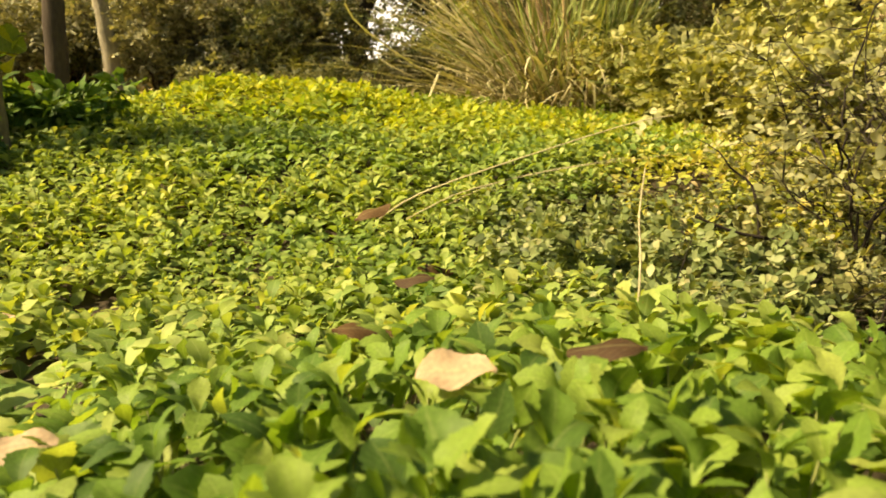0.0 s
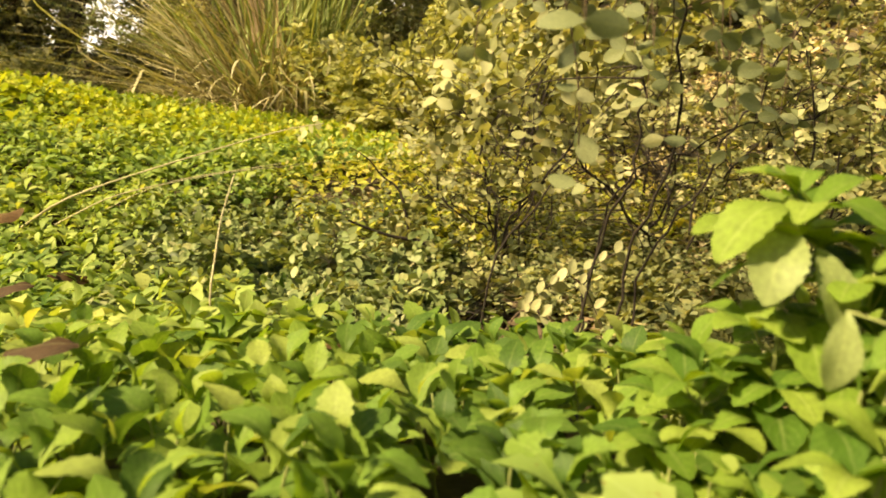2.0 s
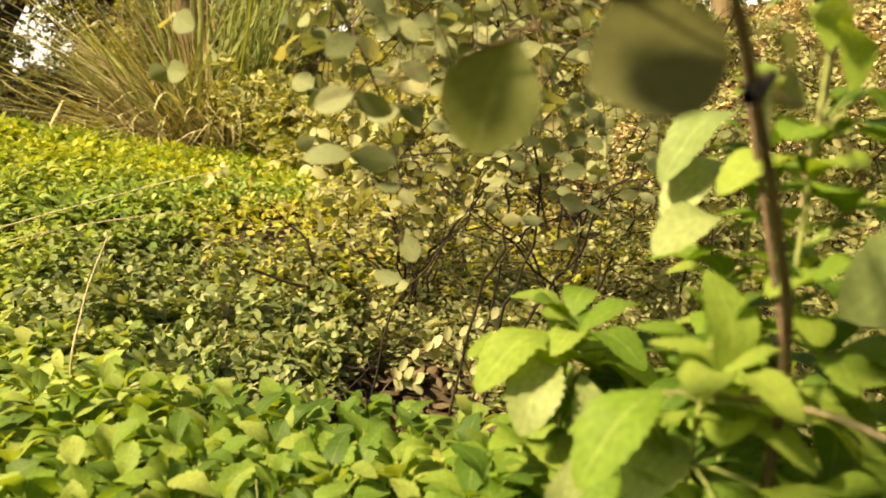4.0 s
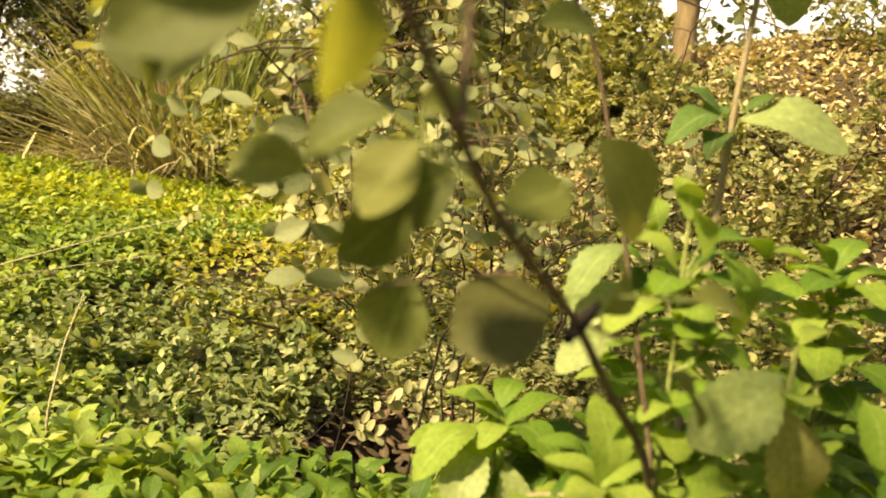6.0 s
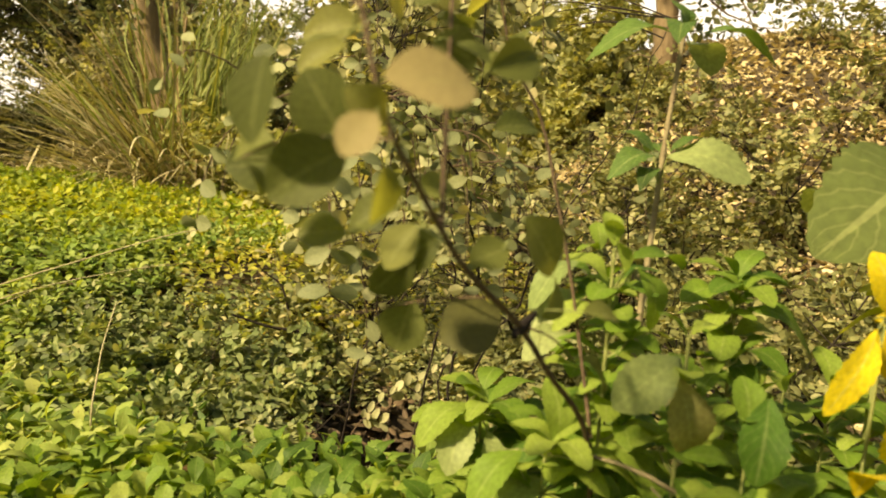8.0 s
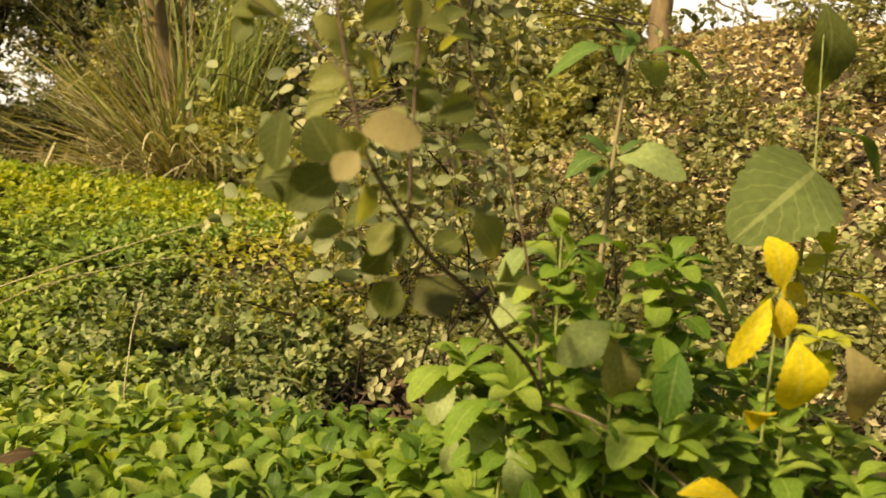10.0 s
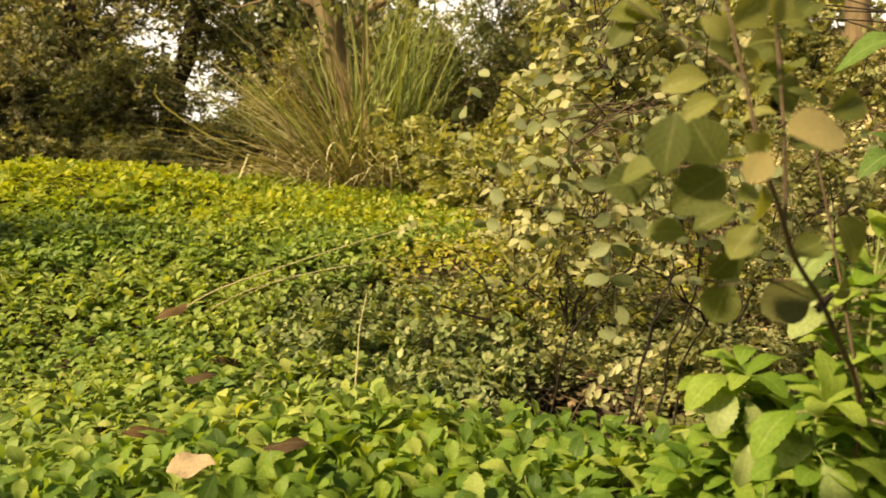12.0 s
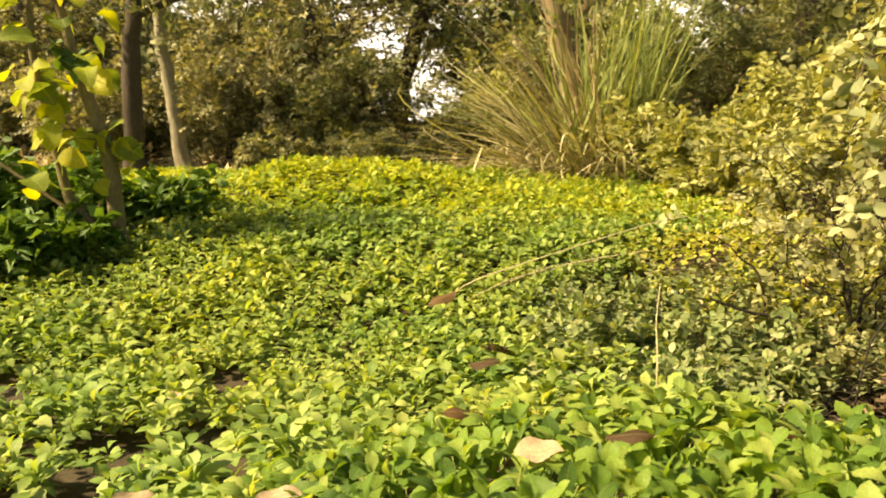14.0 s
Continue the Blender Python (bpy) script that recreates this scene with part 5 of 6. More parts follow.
# ---------------------------------------------------------------- tall grass
def build_tall_grass():
    base = np.array((1.0, 7.4, ground_height(1.0, 7.4)))
    clump = thing("tall_grass_clump", "large clump of tall grass, green blades above dry arching straw", "grass clump", tuple(base))

    def tuft(name, count, az, az_spread, rise, rise_spread, length, bend, width, material, root=0.32, shift=(0, 0)):
        a = rng.uniform(0, 6.28, count)
        r = root * np.sqrt(rng.random(count))
        at = np.stack([r * np.cos(a) + shift[0], r * np.sin(a) * 0.7 + shift[1], np.full(count, 0.0)], -1)
        h = blades(at, az + rng.normal(size=count) * az_spread, rise + rng.normal(size=count) * rise_spread * 1.3, length * rng.uniform(0.55, 1.1, count),
                   bend * rng.uniform(0.15, 2.0, count), width * rng.uniform(0.6, 1.2, count))
        tagged(part(name, h.mesh(name, material), clump), kind="stuff")

    tuft("green_tuft", 125, 0.5, 1.2, 82, 7, 2.7, 26, 0.017, M_grass, shift=(0.42, 0.0))
    tuft("leaning_tuft", 65, math.pi, 0.6, 48, 16, 2.5, 45, 0.015, M_grass)
    tuft("dry_tuft", 220, math.pi + 0.1, 0.9, 34, 22, 2.0, 55, 0.013, M_straw, root=0.40)
    tuft("dead_thatch", 420, math.pi + 0.2, 1.2, 16, 16, 1.3, 50, 0.013, M_thatch, root=0.5)
    tuft("upright_straw", 40, 2.7, 0.45, 72, 8, 2.5, 22, 0.020, M_brownstraw, root=0.2, shift=(0.12, 0.0))
    tuft("front_tuft", 60, -1.6, 0.9, 50, 18, 1.3, 90, 0.014, M_straw)
    # the blades that stand out singly
    for k in range(200):
        az, rise = (math.pi + rng.normal() * 0.45, 30 + rng.normal() * 18) if k % 3 else (0.9 + rng.normal() * 1.0, 74 + rng.normal() * 8)
        h = blades(np.array([[rng.normal() * 0.15, rng.normal() * 0.12, 0.0]]), np.array([az]), np.array([rise]), np.array([rng.uniform(1.4, 2.7)]), np.array([rng.uniform(15, 60)]), np.array([rng.uniform(0.016, 0.034)]), steps=11)
        part("blade", h.mesh("blade", M_grass if k % 3 == 0 else M_paleblade if k % 2 else M_straw), clump)
    # a few broad dead blades bent over in front
    for k in range(14):
        h = blades(np.array([[0.1 + rng.normal() * 0.2, -0.2, 0.0]]), np.array([-1.6 + rng.normal() * 0.9]), np.array([66 + rng.normal() * 8]), np.array([rng.uniform(0.9, 1.5)]), np.array([rng.uniform(110, 150)]), np.array([rng.uniform(0.022, 0.036)]), steps=14)
        part("bent_blade", h.mesh("bent_blade", M_paleblade), clump, "pale dead blade bent over")


# ---------------------------------------------------------------- trees
def build_tree(name, label, line, radius, bark, crown, leaf, count, leaf_material_, seed, limbs=7, flare=1.5, spread=1.0):
    """A tapered trunk along a line, limbs from its upper part, and a crown of many leaves in sprays at the limb ends."""
    g = np.random.default_rng(seed)
    line = np.array(line, float)
    s = np.linspace(0, 1, len(line))
    t = np.linspace(0, 1, 22)
    pts = np.stack([np.interp(t, s, line[:, c]) for c in range(3)], -1)
    pts[1:-1] += g.normal(size=(20, 3)) * radius * 0.10
    base = pts[0].copy()
    tree = thing(name, label, "tree", tuple(base))
    rad = radius * (1 - 0.6 * t) * (1 + (flare - 1) * np.exp(-t * 22))
    part("trunk", tube_mesh("trunk", pts - base, rad, bark, 12, 0.03), tree)
    starts, ways = [], []
    for k in range(limbs):
        at = 0.55 + 0.45 * k / max(1, limbs - 1)
        root = np.array([np.interp(at, t, pts[:, c]) for c in range(3)]) - base
        a = k * 2.4 + g.normal() * 0.3
        limb = wander(root, (math.cos(a) * spread, math.sin(a) * spread, 0.5), crown * g.uniform(0.7, 1.1), 9, 0.16, seed=seed * 100 + k)
        h = Heap()
        h.tube(limb, np.linspace(radius * 0.35, radius * 0.08, 10), 6)
        for i in range(7):
            j = int(g.integers(3, 9))
            twig = wander(limb[j], g.normal(size=3), crown * g.uniform(0.25, 0.5), 5, 0.2, seed=seed * 900 + k * 20 + i)
            h.tube(twig, np.linspace(radius * 0.09, radius * 0.03, 6), 4)
            for _ in range(max(1, int(count / limbs / 7))):
                j2 = int(g.integers(1, 6))
                starts.append(twig[j2] + g.normal(size=3) * crown * 0.10)
                ways.append(g.normal(size=3))
        part("limb", h.mesh("limb", bark), tree)
    leaves = Heap()
    sprays(leaves, np.array(starts), np.array(ways), leaf * 3.2, 3, leaf, PLAIN, flat=0.3)
    tagged(part("crown", leaves.mesh("crown", leaf_material_), tree), kind="stuff")
    return tree


def build_trees():
    z = ground_height
    build_tree("pale_tree", "slender pale-barked tree leaning at the wood's edge", [(-4.27, 10.0, z(-4.27, 10) - 0.1), (-4.42, 10.0, 1.5), (-4.6, 10.0, 3.0), (-4.5, 10.1, 5.2)], 0.115, M_palebark, 1.5, 0.10, 260, M_tree, 1)
    build_tree("dark_tree", "dark-trunked tree at the edge of the wood", [(-4.30, 8.5, z(-4.3, 8.5) - 0.1), (-4.27, 8.5, 1.5), (-4.16, 8.5, 2.5), (-4.1, 8.6, 4.6)], 0.135, M_darkbark, 2.1, 0.11, 520, M_tree, 2)
    build_tree("dark_tree", "dark crooked tree before a bright gap in the wood", [(-1.70, 14.0, z(-1.7, 14) - 0.1), (-1.62, 14.0, 1.6), (-1.25, 14.0, 2.6), (-0.9, 14.0, 3.6), (-0.7, 14.0, 6.0)], 0.22, M_darkbark, 2.4, 0.14, 480, M_tree, 3)
    build_tree("tan_tree", "tan-barked leaning tree behind the tall grass", [(1.25, 9.0, z(1.25, 9) - 0.1), (1.1, 9.0, 1.15), (0.72, 9.0, 2.5), (0.5, 9.2, 4.8)], 0.21, M_tanbark, 2.0, 0.12, 380, M_tree, 4)
    build_tree("dark_tree", "dark tree trunk beyond the bushes", [(4.75, 11.0, z(4.75, 11) - 0.1), (4.65, 11.0, 2.3), (4.6, 11.0, 4.0), (4.4, 11.2, 6.2)], 0.2, M_darkbark, 2.2, 0.13, 420, M_tree, 5)
    build_tree("tan_tree", "sunlit orange-tan trunk on the leaf-strewn bank", [(5.0, 5.0, z(5.0, 5.0) - 0.1), (4.97, 5.0, 1.6), (4.9, 5.0, 2.6), (5.0, 5.0, 4.8)], 0.14, M_tanbark, 1.6, 0.11, 200, M_tree, 6)
    build_tree("dark_tree", "slim dark trunk deep in the thicket", [(-3.1, 13.0, z(-3.1, 13) - 0.1), (-3.0, 13.0, 2.2), (-3.2, 13.0, 4.0), (-3.0, 13.2, 6.0)], 0.13, M_darkbark, 2.0, 0.13, 420, M_tree, 7)
    build_tree("dark_tree", "dark trunk deep in the thicket", [(-8.6, 13.5, z(-8.6, 13.5) - 0.1), (-8.5, 13.5, 2.2), (-8.4, 13.5, 4.0), (-8.0, 13.5, 6.0)], 0.22, M_darkbark, 2.4, 0.14, 420, M_tree, 8)
    build_tree("dark_tree", "dark trunk behind the tall grass", [(2.6, 14.0, z(2.6, 14) - 0.1), (2.5, 14.0, 2.2), (2.8, 14.0, 4.0), (2.6, 14.0, 6.4)], 0.2, M_darkbark, 2.4, 0.14, 420, M_tree, 9)


def build_brick_hut():
    """A dark old brick wall glimpsed between the trunks."""
    x0, y0, width, rows = -12.6, 15.5, 3.0, 46
    z0 = ground_height(x0 + 1.5, y0)
    hut = thing("brick_hut", "weathered dark brick wall of a hut behind trees", "building", (x0, y0, z0 - 0.1))
    core = Heap()

    def box(h, a, b):
        (x, y, z), (u, v, w) = a, b
        p = np.array([(x, y, z), (u, y, z), (u, v, z), (x, v, z), (x, y, w), (u, y, w), (u, v, w), (x, v, w)], float)
        h.add(p, [(0, 3, 2, 1), (4, 5, 6, 7), (0, 1, 5, 4), (1, 2, 6, 5), (2, 3, 7, 6), (3, 0, 4, 7)], np.zeros((8, 2)))

    box(core, (0.0, 0.015, 0.0), (width, 2.5, rows * 0.085))
    part("wall", core.mesh("wall", M_soil, False), hut, "dark mortar and wall behind the bricks")
    courses = Heap()
    for r in range(rows):
        off = -0.12 if r % 2 else 0.0
        for c in range(13):
            a = max(0.0, off + c * 0.24)
            e = min(width, off + c * 0.24 + 0.225)
            if e - a > 0.03:
                d = rng.uniform(0, 0.008)
                box(courses, (a, -d, r * 0.085 + 0.006), (e, 0.02, r * 0.085 + 0.079))
    tagged(part("brickwork", courses.mesh("brickwork", M_brick, False), hut), kind="stuff")


def build_yellow_sapling():
    g = np.random.default_rng(77)
    base = np.array((-2.345, 3.94, ground_height(-2.345, 3.94)))
    tree = thing("yellow_leaved_sapling", "two-stemmed sapling with glowing yellow-green leaves", "sapling", tuple(base))
    meshes = [leaf_mesh("leaf", M_sapling, leaf_shape(12, w, cordate, teeth=0.06, wave=0.04, fold=f, droop=d, cols=5, seed=s)) for s, (w, f, d) in enumerate([(0.92, 0.25, 0.45), (0.80, 0.35, 0.6), (0.98, 0.2, 0.35)])]
    one = np.array([(-2.344, 3.94, base[2] - 0.05), (-2.344, 3.94, 0.25), (-2.35, 3.94, 0.42), (-2.355, 3.94, 0.66), (-2.40, 3.94, 0.87), (-2.49, 3.94, 1.14), (-2.57, 3.94, 1.41), (-2.61, 3.94, 1.64), (-2.66, 3.95, 2.3)])
    two = np.array([(-2.40, 3.9, base[2] - 0.05), (-2.47, 3.9, 0.27), (-2.646, 3.9, 0.476), (-2.676, 3.9, 0.80), (-2.737, 3.9, 1.007), (-2.763, 3.9, 1.274), (-2.762, 3.9, 1.63), (-2.77, 3.9, 2.2)])
    low = np.array([(-2.42, 3.9, 0.18), (-2.50, 3.88, 0.29), (-2.736, 3.87, 0.476), (-3.006, 3.85, 0.672), (-3.3, 3.85, 0.85)])
    third = np.array([(-2.43, 3.9, base[2] - 0.05), (-2.425, 3.89, 0.42)])
    for line, r, name in ((one, 0.056, "stem"), (two, 0.036, "stem"), (low, 0.018, "branch"), (third, 0.024, "stump")):
        t = np.linspace(0, 1, 16)
        pts = np.stack([np.interp(t, np.linspace(0, 1, len(line)), line[:, c]) for c in range(3)], -1)
        pts[1:-1] += g.normal(size=(14, 3)) * r * 0.12
        part(name, tube_mesh(name, pts - base, r * (1 - 0.55 * t), M_mossbark, 9, 0.05), tree)
    for line, count, start in ((one, 18, 0.62), (two, 18, 0.62), (low, 6, 0.5)):
        s = np.linspace(0, 1, len(line))
        for i in range(count):
            at = start + (1 - start) * (i / (count - 1)) ** 1.6
            spot = np.array([np.interp(at, s, line[:, c]) for c in range(3)])
            a = i * 2.4 + g.normal() * 0.4
            reach = g.uniform(0.06, 0.30)
            tip = spot + np.array([math.cos(a) * reach, math.sin(a) * reach, reach * 0.3])
            twig = part("twig", tube_mesh("twig", np.array([spot, (spot + tip) / 2 + [0, 0, 0.01], tip]) - base, [0.004, 0.003, 0.002], M_brownstem, 5), tree)
            put_leaf(twig, meshes[int(g.integers(3))], tip - base, (math.cos(a), math.sin(a), -0.15 + g.normal() * 0.35), (g.normal() * 0.5, g.normal() * 0.5, 1), float(g.uniform(0.12, 0.19)))
    # a bright cluster half way up; above, a few leaves coloured as shaded
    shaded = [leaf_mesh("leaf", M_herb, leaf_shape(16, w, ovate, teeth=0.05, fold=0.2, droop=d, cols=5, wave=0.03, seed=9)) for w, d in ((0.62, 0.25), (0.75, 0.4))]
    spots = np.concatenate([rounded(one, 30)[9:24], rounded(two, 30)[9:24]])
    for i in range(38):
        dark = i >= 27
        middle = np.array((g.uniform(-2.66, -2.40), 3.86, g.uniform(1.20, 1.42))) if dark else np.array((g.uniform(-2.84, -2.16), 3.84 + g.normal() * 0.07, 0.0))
        if not dark:
            middle[2] = 0.86 - 0.34 * (middle[0] + 2.5) + g.normal() * 0.10
        size = float(g.uniform(0.11, 0.17))
        near = spots[np.argmin(np.linalg.norm(spots - middle, axis=1))]
        a = g.uniform(0, 6.28)
        way = unit(np.array([math.cos(a), 0.3 * math.sin(a) - 0.2, -0.35 + 0.3 * math.sin(a)]))
        root = middle - way * size / 2
        twig = part("twig", tube_mesh("twig", rounded(np.array([near, (near + root) / 2 + [0, 0, 0.02], root]), 8) - base, np.linspace(0.0045, 0.002, 8), M_brownstem, 5), tree)
        put_leaf(twig, shaded[i % 2] if dark else meshes[i % 3], root - base, way, (-0.25 + g.normal() * 0.4, -0.6 + g.normal() * 0.4, 0.7), size, label="toothed leaf, dark green standing for shade" if dark else "")


def build_background():
    for k in range(26):
        x, y = -9 + 0.62 * k + rng.normal() * 0.3, 10.0 + rng.uniform(0, 3.0)
        if abs(x - 1.2) < 1.0:
            y += 1.2
        tall = float(rng.choice([0.7, 1.1, 1.6, 2.2, 2.7]))
        off = abs(x + 0.078 * y)
        tall = min(tall, 0.7) if off < 0.8 else min(tall, 1.7) if off < 1.6 else tall
        build_shrub("dry_thicket_bush", "brown half-dry thicket shrub at the wood's edge", (x, y), 9, tall, 0.5, 0.08, 6, (M_brown, M_brown, M_tree, M_olive)[k % 4], M_brownstem, seed=200 + k, low=0.02, shapes=PLAIN, pairs=4, spray=0.22, thick=0.010)
    for k, (x, y, r) in enumerate(((-1.55, 9.5, 0.55), (-1.15, 9.7, 0.6), (-1.9, 9.8, 0.5), (-3.1, 10.2, 0.7))):
        build_shrub("pale_thicket_bush", "low pale leafy bush before the dark thicket", (x, y), 8, r, 0.8, 0.060, 6, M_paleoval, M_brownstem, seed=230 + k, low=0.02, shapes=PLAIN, pairs=4, spray=0.14, thick=0.007)
    for k in range(22):
        x = -13 + 1.0 * k + rng.normal() * 0.3
        if -2.2 < x < -0.3:
            continue
        build_shrub("woodland_understorey", "tall olive-green understorey tree in the wood", (x, 13.2 + rng.uniform(0, 3.0)), 8, float(rng.uniform(2.6, 4.0)) * (1.0 if x < 1.5 else 0.6), 0.42, 0.11, 5, M_tree if k % 2 else M_brown, M_darkbark, seed=300 + k, low=0.2, shapes=PLAIN, pairs=4, spray=0.35, thick=0.03)
    heap = Heap()
    n = 9000
    x, y = rng.uniform(-26, 26, n), rng.uniform(17, 27, n)
    z = 1.0 + rng.gamma(2.0, 1.7, n)
    clump = np.array([noise.fractal((a * 0.35, b * 0.15, c * 0.45), 0.9, 2.0, 3) for a, b, c in zip(x, y, z)])
    keep = (clump > 0.08) & ~((np.abs(x / y + 0.078) < 0.022) & (z < 3.6) & (rng.random(n) < 0.45))      # a bright gap between the trees
    p = np.stack([x, y, z], -1)[keep]
    sprays(heap, p, rng.normal(size=p.shape), 0.7, 3, 0.22, PLAIN, flat=0.2)
    tagged(new("far_woodland", heap.mesh("far_woodland", M_tree)), "dark green leaves of the wood behind", "woodland", kind="stuff")
    # dry leaves over the bank and between the bushes
    litter = Heap()
    shape = [leaf_shape(3, 0.55, oval, fold=-0.4, droop=-0.2), leaf_shape(3, 0.5, ovate, fold=0.5, droop=0.4)]
    n = 96000
    x, y = rng.uniform(1.2, 8.5, n), rng.uniform(-3.0, 10, n)
    thin = smooth_step(-2.6, -0.2, y + 0.35 * np.sin(2.3 * x)) * smooth_step(1.9, 2.5, np.maximum(x + 0.2 * np.sin(3 * y), np.where(y > 1.6, 2.5, 0)))
    ok = ((y > 2.25) | (x > 1.95)) & (x - 0.12 * y > 0.55) & (rng.random(n) < 0.15 + 0.85 * smooth_step(1.7, 2.6, x - 0.12 * y)) & (rng.random(n) < 1.3 - 0.09 * x) & (rng.random(n) < thin)
    x, y = x[ok], y[ok]
    way = np.stack([rng.normal(size=len(x)), rng.normal(size=len(x)), rng.normal(size=len(x)) * 0.3], -1)
    up = np.stack([rng.normal(size=len(x)) * 0.4, rng.normal(size=len(x)) * 0.4, np.ones(len(x))], -1)
    turns = frames(way, up)
    z = soil(x, y) + 0.02 + rng.uniform(0, 0.05, len(x))
    half = np.arange(len(x)) % 2 == 0
    for sel, sh in ((half, shape[0]), (~half, shape[1])):
        litter.scatter(sh, turns[sel], np.stack([x, y, z], -1)[sel], rng.uniform(0.03, 0.075, sel.sum()))
    n = 7000
    x, y = rng.uniform(-10, 4, n), rng.uniform(8.5, 16, n)
    way = np.stack([rng.normal(size=n), rng.normal(size=n), rng.normal(size=n) * 0.3], -1)
    litter.scatter(shape[0], frames(way, np.tile([0.1, 0.1, 1.0], (n, 1))), np.stack([x, y, soil(x, y) + 0.03], -1), rng.uniform(0.10, 0.18, n))
    # brown dead leaves, coloured very dark to give the hollow its shade
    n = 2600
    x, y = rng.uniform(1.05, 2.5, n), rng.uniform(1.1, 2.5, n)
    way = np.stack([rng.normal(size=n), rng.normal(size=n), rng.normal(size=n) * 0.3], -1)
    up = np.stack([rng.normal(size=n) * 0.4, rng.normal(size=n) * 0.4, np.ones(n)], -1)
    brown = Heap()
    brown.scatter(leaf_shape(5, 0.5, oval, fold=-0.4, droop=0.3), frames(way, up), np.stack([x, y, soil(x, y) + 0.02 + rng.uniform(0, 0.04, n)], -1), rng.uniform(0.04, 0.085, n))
    tagged(new("brown_leaf_litter", brown.mesh("brown_leaf_litter", M_brownlitter)), "curled brown dead leaves, colour darkened for the hollow's shade", "leaf litter", kind="stuff")
    tagged(new("leaf_litter", litter.mesh("leaf_litter", M_litter)), "dry pale tan fallen leaves on the bank", "leaf litter", kind="stuff")


def build_stalks():
    def stalk(label, points, r0, r1, material=None):
        p = np.array(points, float)
        t = np.linspace(0, 1, 14)
        s = np.linspace(0, 1, len(p))
        pts = np.stack([np.interp(t, s, p[:, c]) for c in range(3)], -1)
        pts[1:-1] = (pts[:-2] + pts[2:] + 2 * pts[1:-1]) / 4
        tagged(new("dry_stalk", tube_mesh("dry_stalk", pts, np.linspace(r0, r1, 14), material or M_straw_stem, 6)), label, "stalk", "dry stalks")

    stalk("thin pale upright stalk at the shelf's edge", [(0.413, 1.44, -0.02), (0.413, 1.447, 0.16), (0.425, 1.50, 0.22), (0.437, 1.59, 0.285), (0.473, 1.70, 0.38)], 0.0032, 0.0020)
    stalk("long arching straw across the herb slope", [(-0.30, 3.20, -0.03), (-0.14, 3.10, 0.10), (0.098, 2.98, 0.205), (0.37, 2.90, 0.31), (0.72, 2.82, 0.438), (0.85, 2.80, 0.46)], 0.0046, 0.0020)
    stalk("second dry straw lying beside the first", [(-0.16, 3.1, 0.0), (0.05, 3.0, 0.13), (0.35, 2.95, 0.22), (0.70, 2.9, 0.29)], 0.0034, 0.0014)
    stalk("thin dry straw leaning on the slope", [(-0.05, 3.3, 0.0), (0.2, 3.1, 0.16), (0.5, 3.0, 0.24), (0.9, 2.95, 0.30)], 0.0018, 0.0009)
    stalk("grey dry twig lying across the leafy herbs", [(0.88, 0.20, 0.515), (0.897, 0.172, 0.528), (0.93, 0.12, 0.545), (0.975, 0.07, 0.540), (1.03, 0.03, 0.51), (1.10, -0.01, 0.456), (1.2, -0.07, 0.36), (1.30, -0.12, 0.25)], 0.0022, 0.0030, M_hairystem)
    stalk("thin grey twig beside the lying one", [(0.99, 0.06, 0.52), (1.03, 0.0, 0.47), (1.07, -0.04, 0.42), (1.12, -0.08, 0.34), (1.16, -0.1, 0.26)], 0.0012, 0.0014, M_hairystem)
    stalk("dark crooked dead twig before the sunlit herbs", [(1.25, 2.85, -0.22), (1.233, 2.85, 0.028), (1.205, 2.83, 0.12), (1.182, 2.85, 0.218), (1.10, 2.87, 0.25), (1.06, 2.84, 0.32), (0.97, 2.9, 0.37)], 0.0085, 0.0015, M_darktwig)
    stalk("dark bent twig at the shrub's foot", [(0.96, 2.8, 0.079), (1.123, 2.8, 0.017), (1.292, 2.8, -0.01), (1.40, 2.82, -0.08)], 0.005, 0.011, M_darktwig)


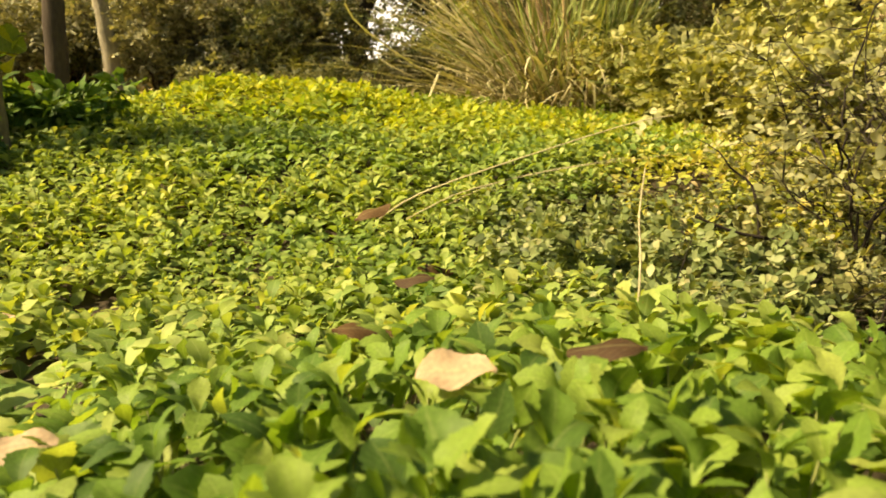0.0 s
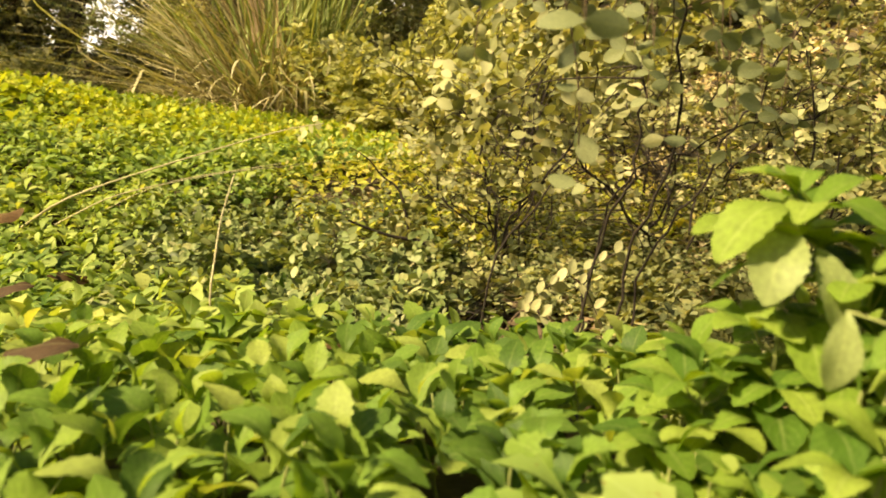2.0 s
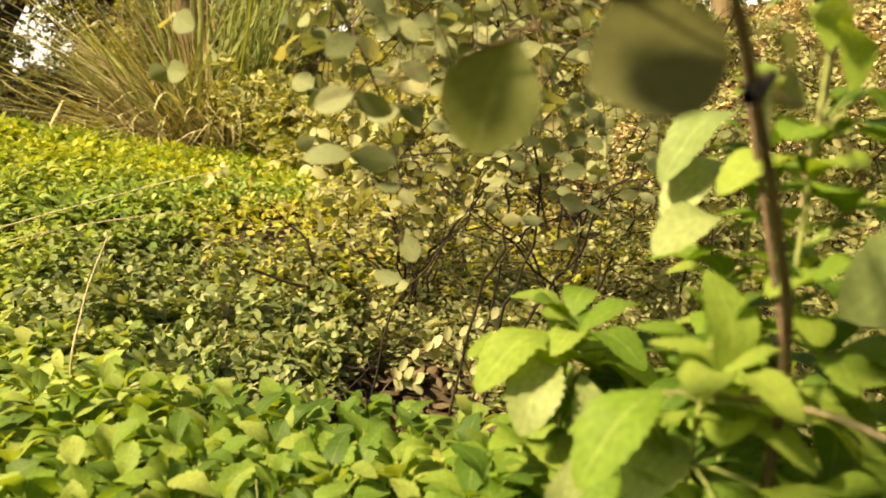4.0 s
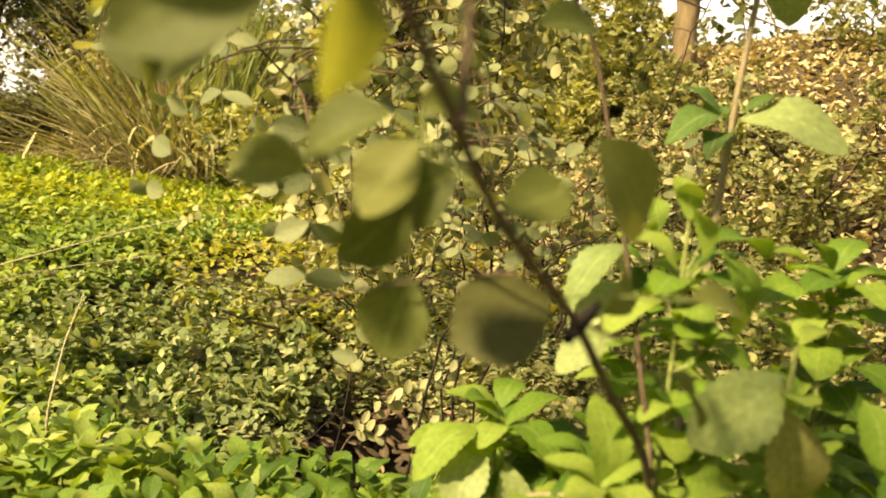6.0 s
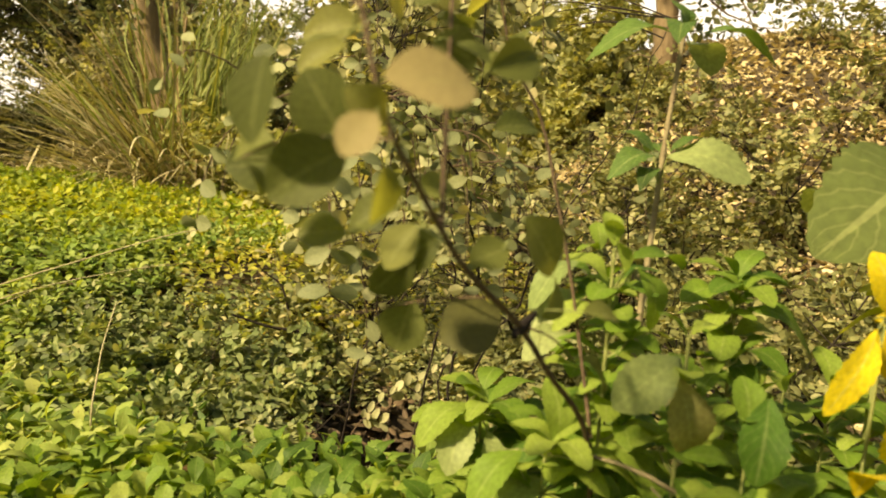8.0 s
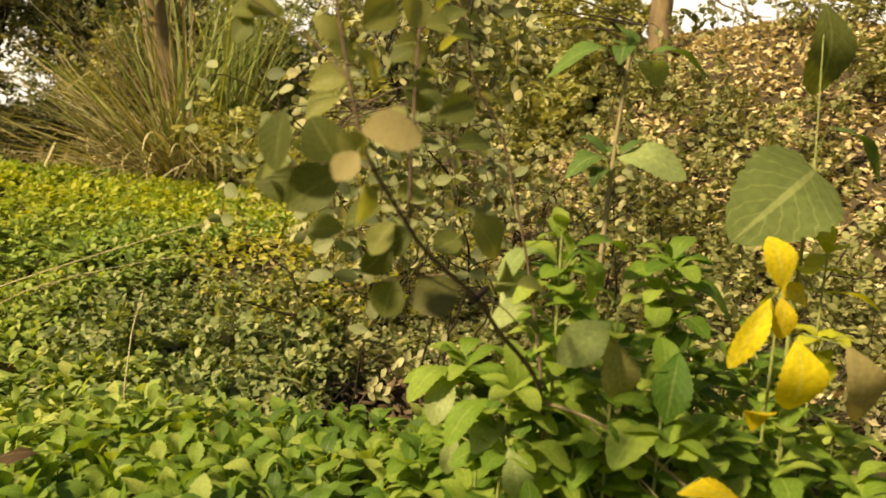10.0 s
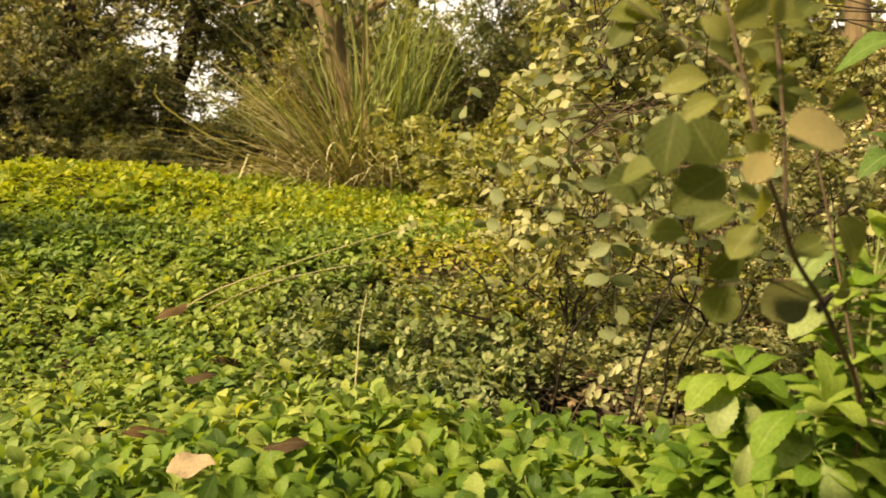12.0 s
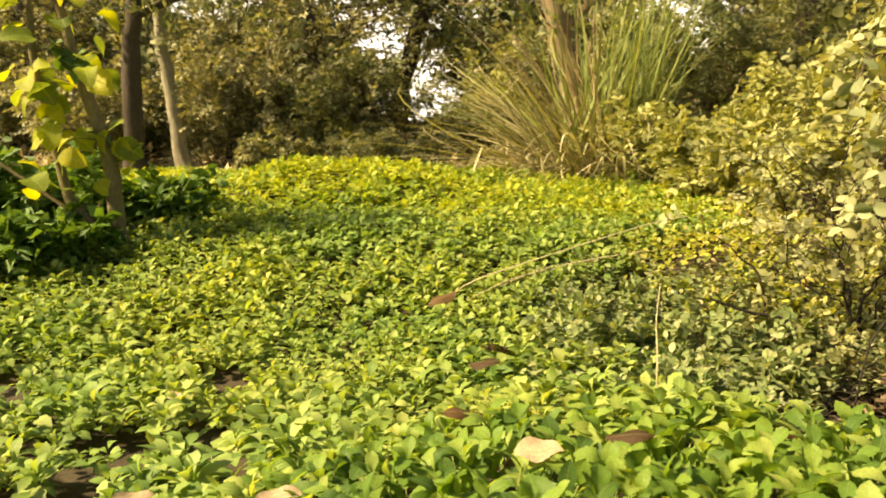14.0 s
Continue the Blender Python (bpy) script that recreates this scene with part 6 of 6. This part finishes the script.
def build_bare_shrub():
    """Dark crooked stems that spread from one root, almost bare below."""
    base = np.array((1.68, 2.95, ground_height(1.68, 2.95)))
    bush = thing("bare_stemmed_shrub", "dark crooked bare stems spreading from one root", "shrub", tuple(base))
    g = np.random.default_rng(88)
    for line, r in (([(1.677, 2.95, -0.02), (1.612, 2.93, 0.148), (1.53, 2.90, 0.397), (1.522, 2.88, 0.66), (1.60, 2.85, 0.95)], 0.010), ([(1.69, 2.95, -0.02), (1.751, 2.90, 0.131), (1.853, 2.85, 0.295), (1.964, 2.75, 0.495), (2.043, 2.65, 0.66), (2.20, 2.55, 0.95)], 0.012),
                    ([(1.67, 2.95, 0.0), (1.502, 2.95, 0.104), (1.344, 2.95, 0.162), (1.20, 2.95, 0.24)], 0.007), ([(1.70, 2.93, -0.02), (1.787, 2.80, 0.06), (1.751, 2.80, 0.296), (1.698, 2.75, 0.514), (1.74, 2.7, 0.8)], 0.008),
                    ([(1.72, 2.97, -0.02), (1.833, 3.15, 0.05), (2.011, 3.0, 0.341), (2.178, 2.80, 0.671), (2.25, 2.7, 1.0)], 0.011)):
        pts = rounded(line, 24)
        pts[1:-1] += g.normal(size=(22, 3)) * 0.009
        wood = Heap()
        wood.tube(pts - np.where(np.arange(24)[:, None] == 0, [[0, 0, 0.08]], 0.0) - base, np.linspace(r * 0.62, r * 0.25, 24), 6, 0.12)
        for i in range(6):
            at = int(g.integers(5, 22))
            twig = wander(pts[at] - base, unit(pts[at] - pts[at - 1]) * 0.6 + g.normal(size=3) * 0.8, g.uniform(0.10, 0.32), 6, 0.28, seed=1300 + at * 7 + i)
            wood.tube(twig, np.linspace(r * 0.32, r * 0.10, 7), 5)
        part("branch", wood.mesh("branch", M_darktwig), bush)



build_background()
build_trees()
build_brick_hut()
build_tall_grass()
build_yellow_sapling()
build_shrubs()
build_hanging_shrub()
build_pale_twig()
build_bare_shrub()
build_round_sapling()
build_weeds()
build_stalks()
build_clover()
build_fallen_leaves()
build_carpet()
build_near_herbs()
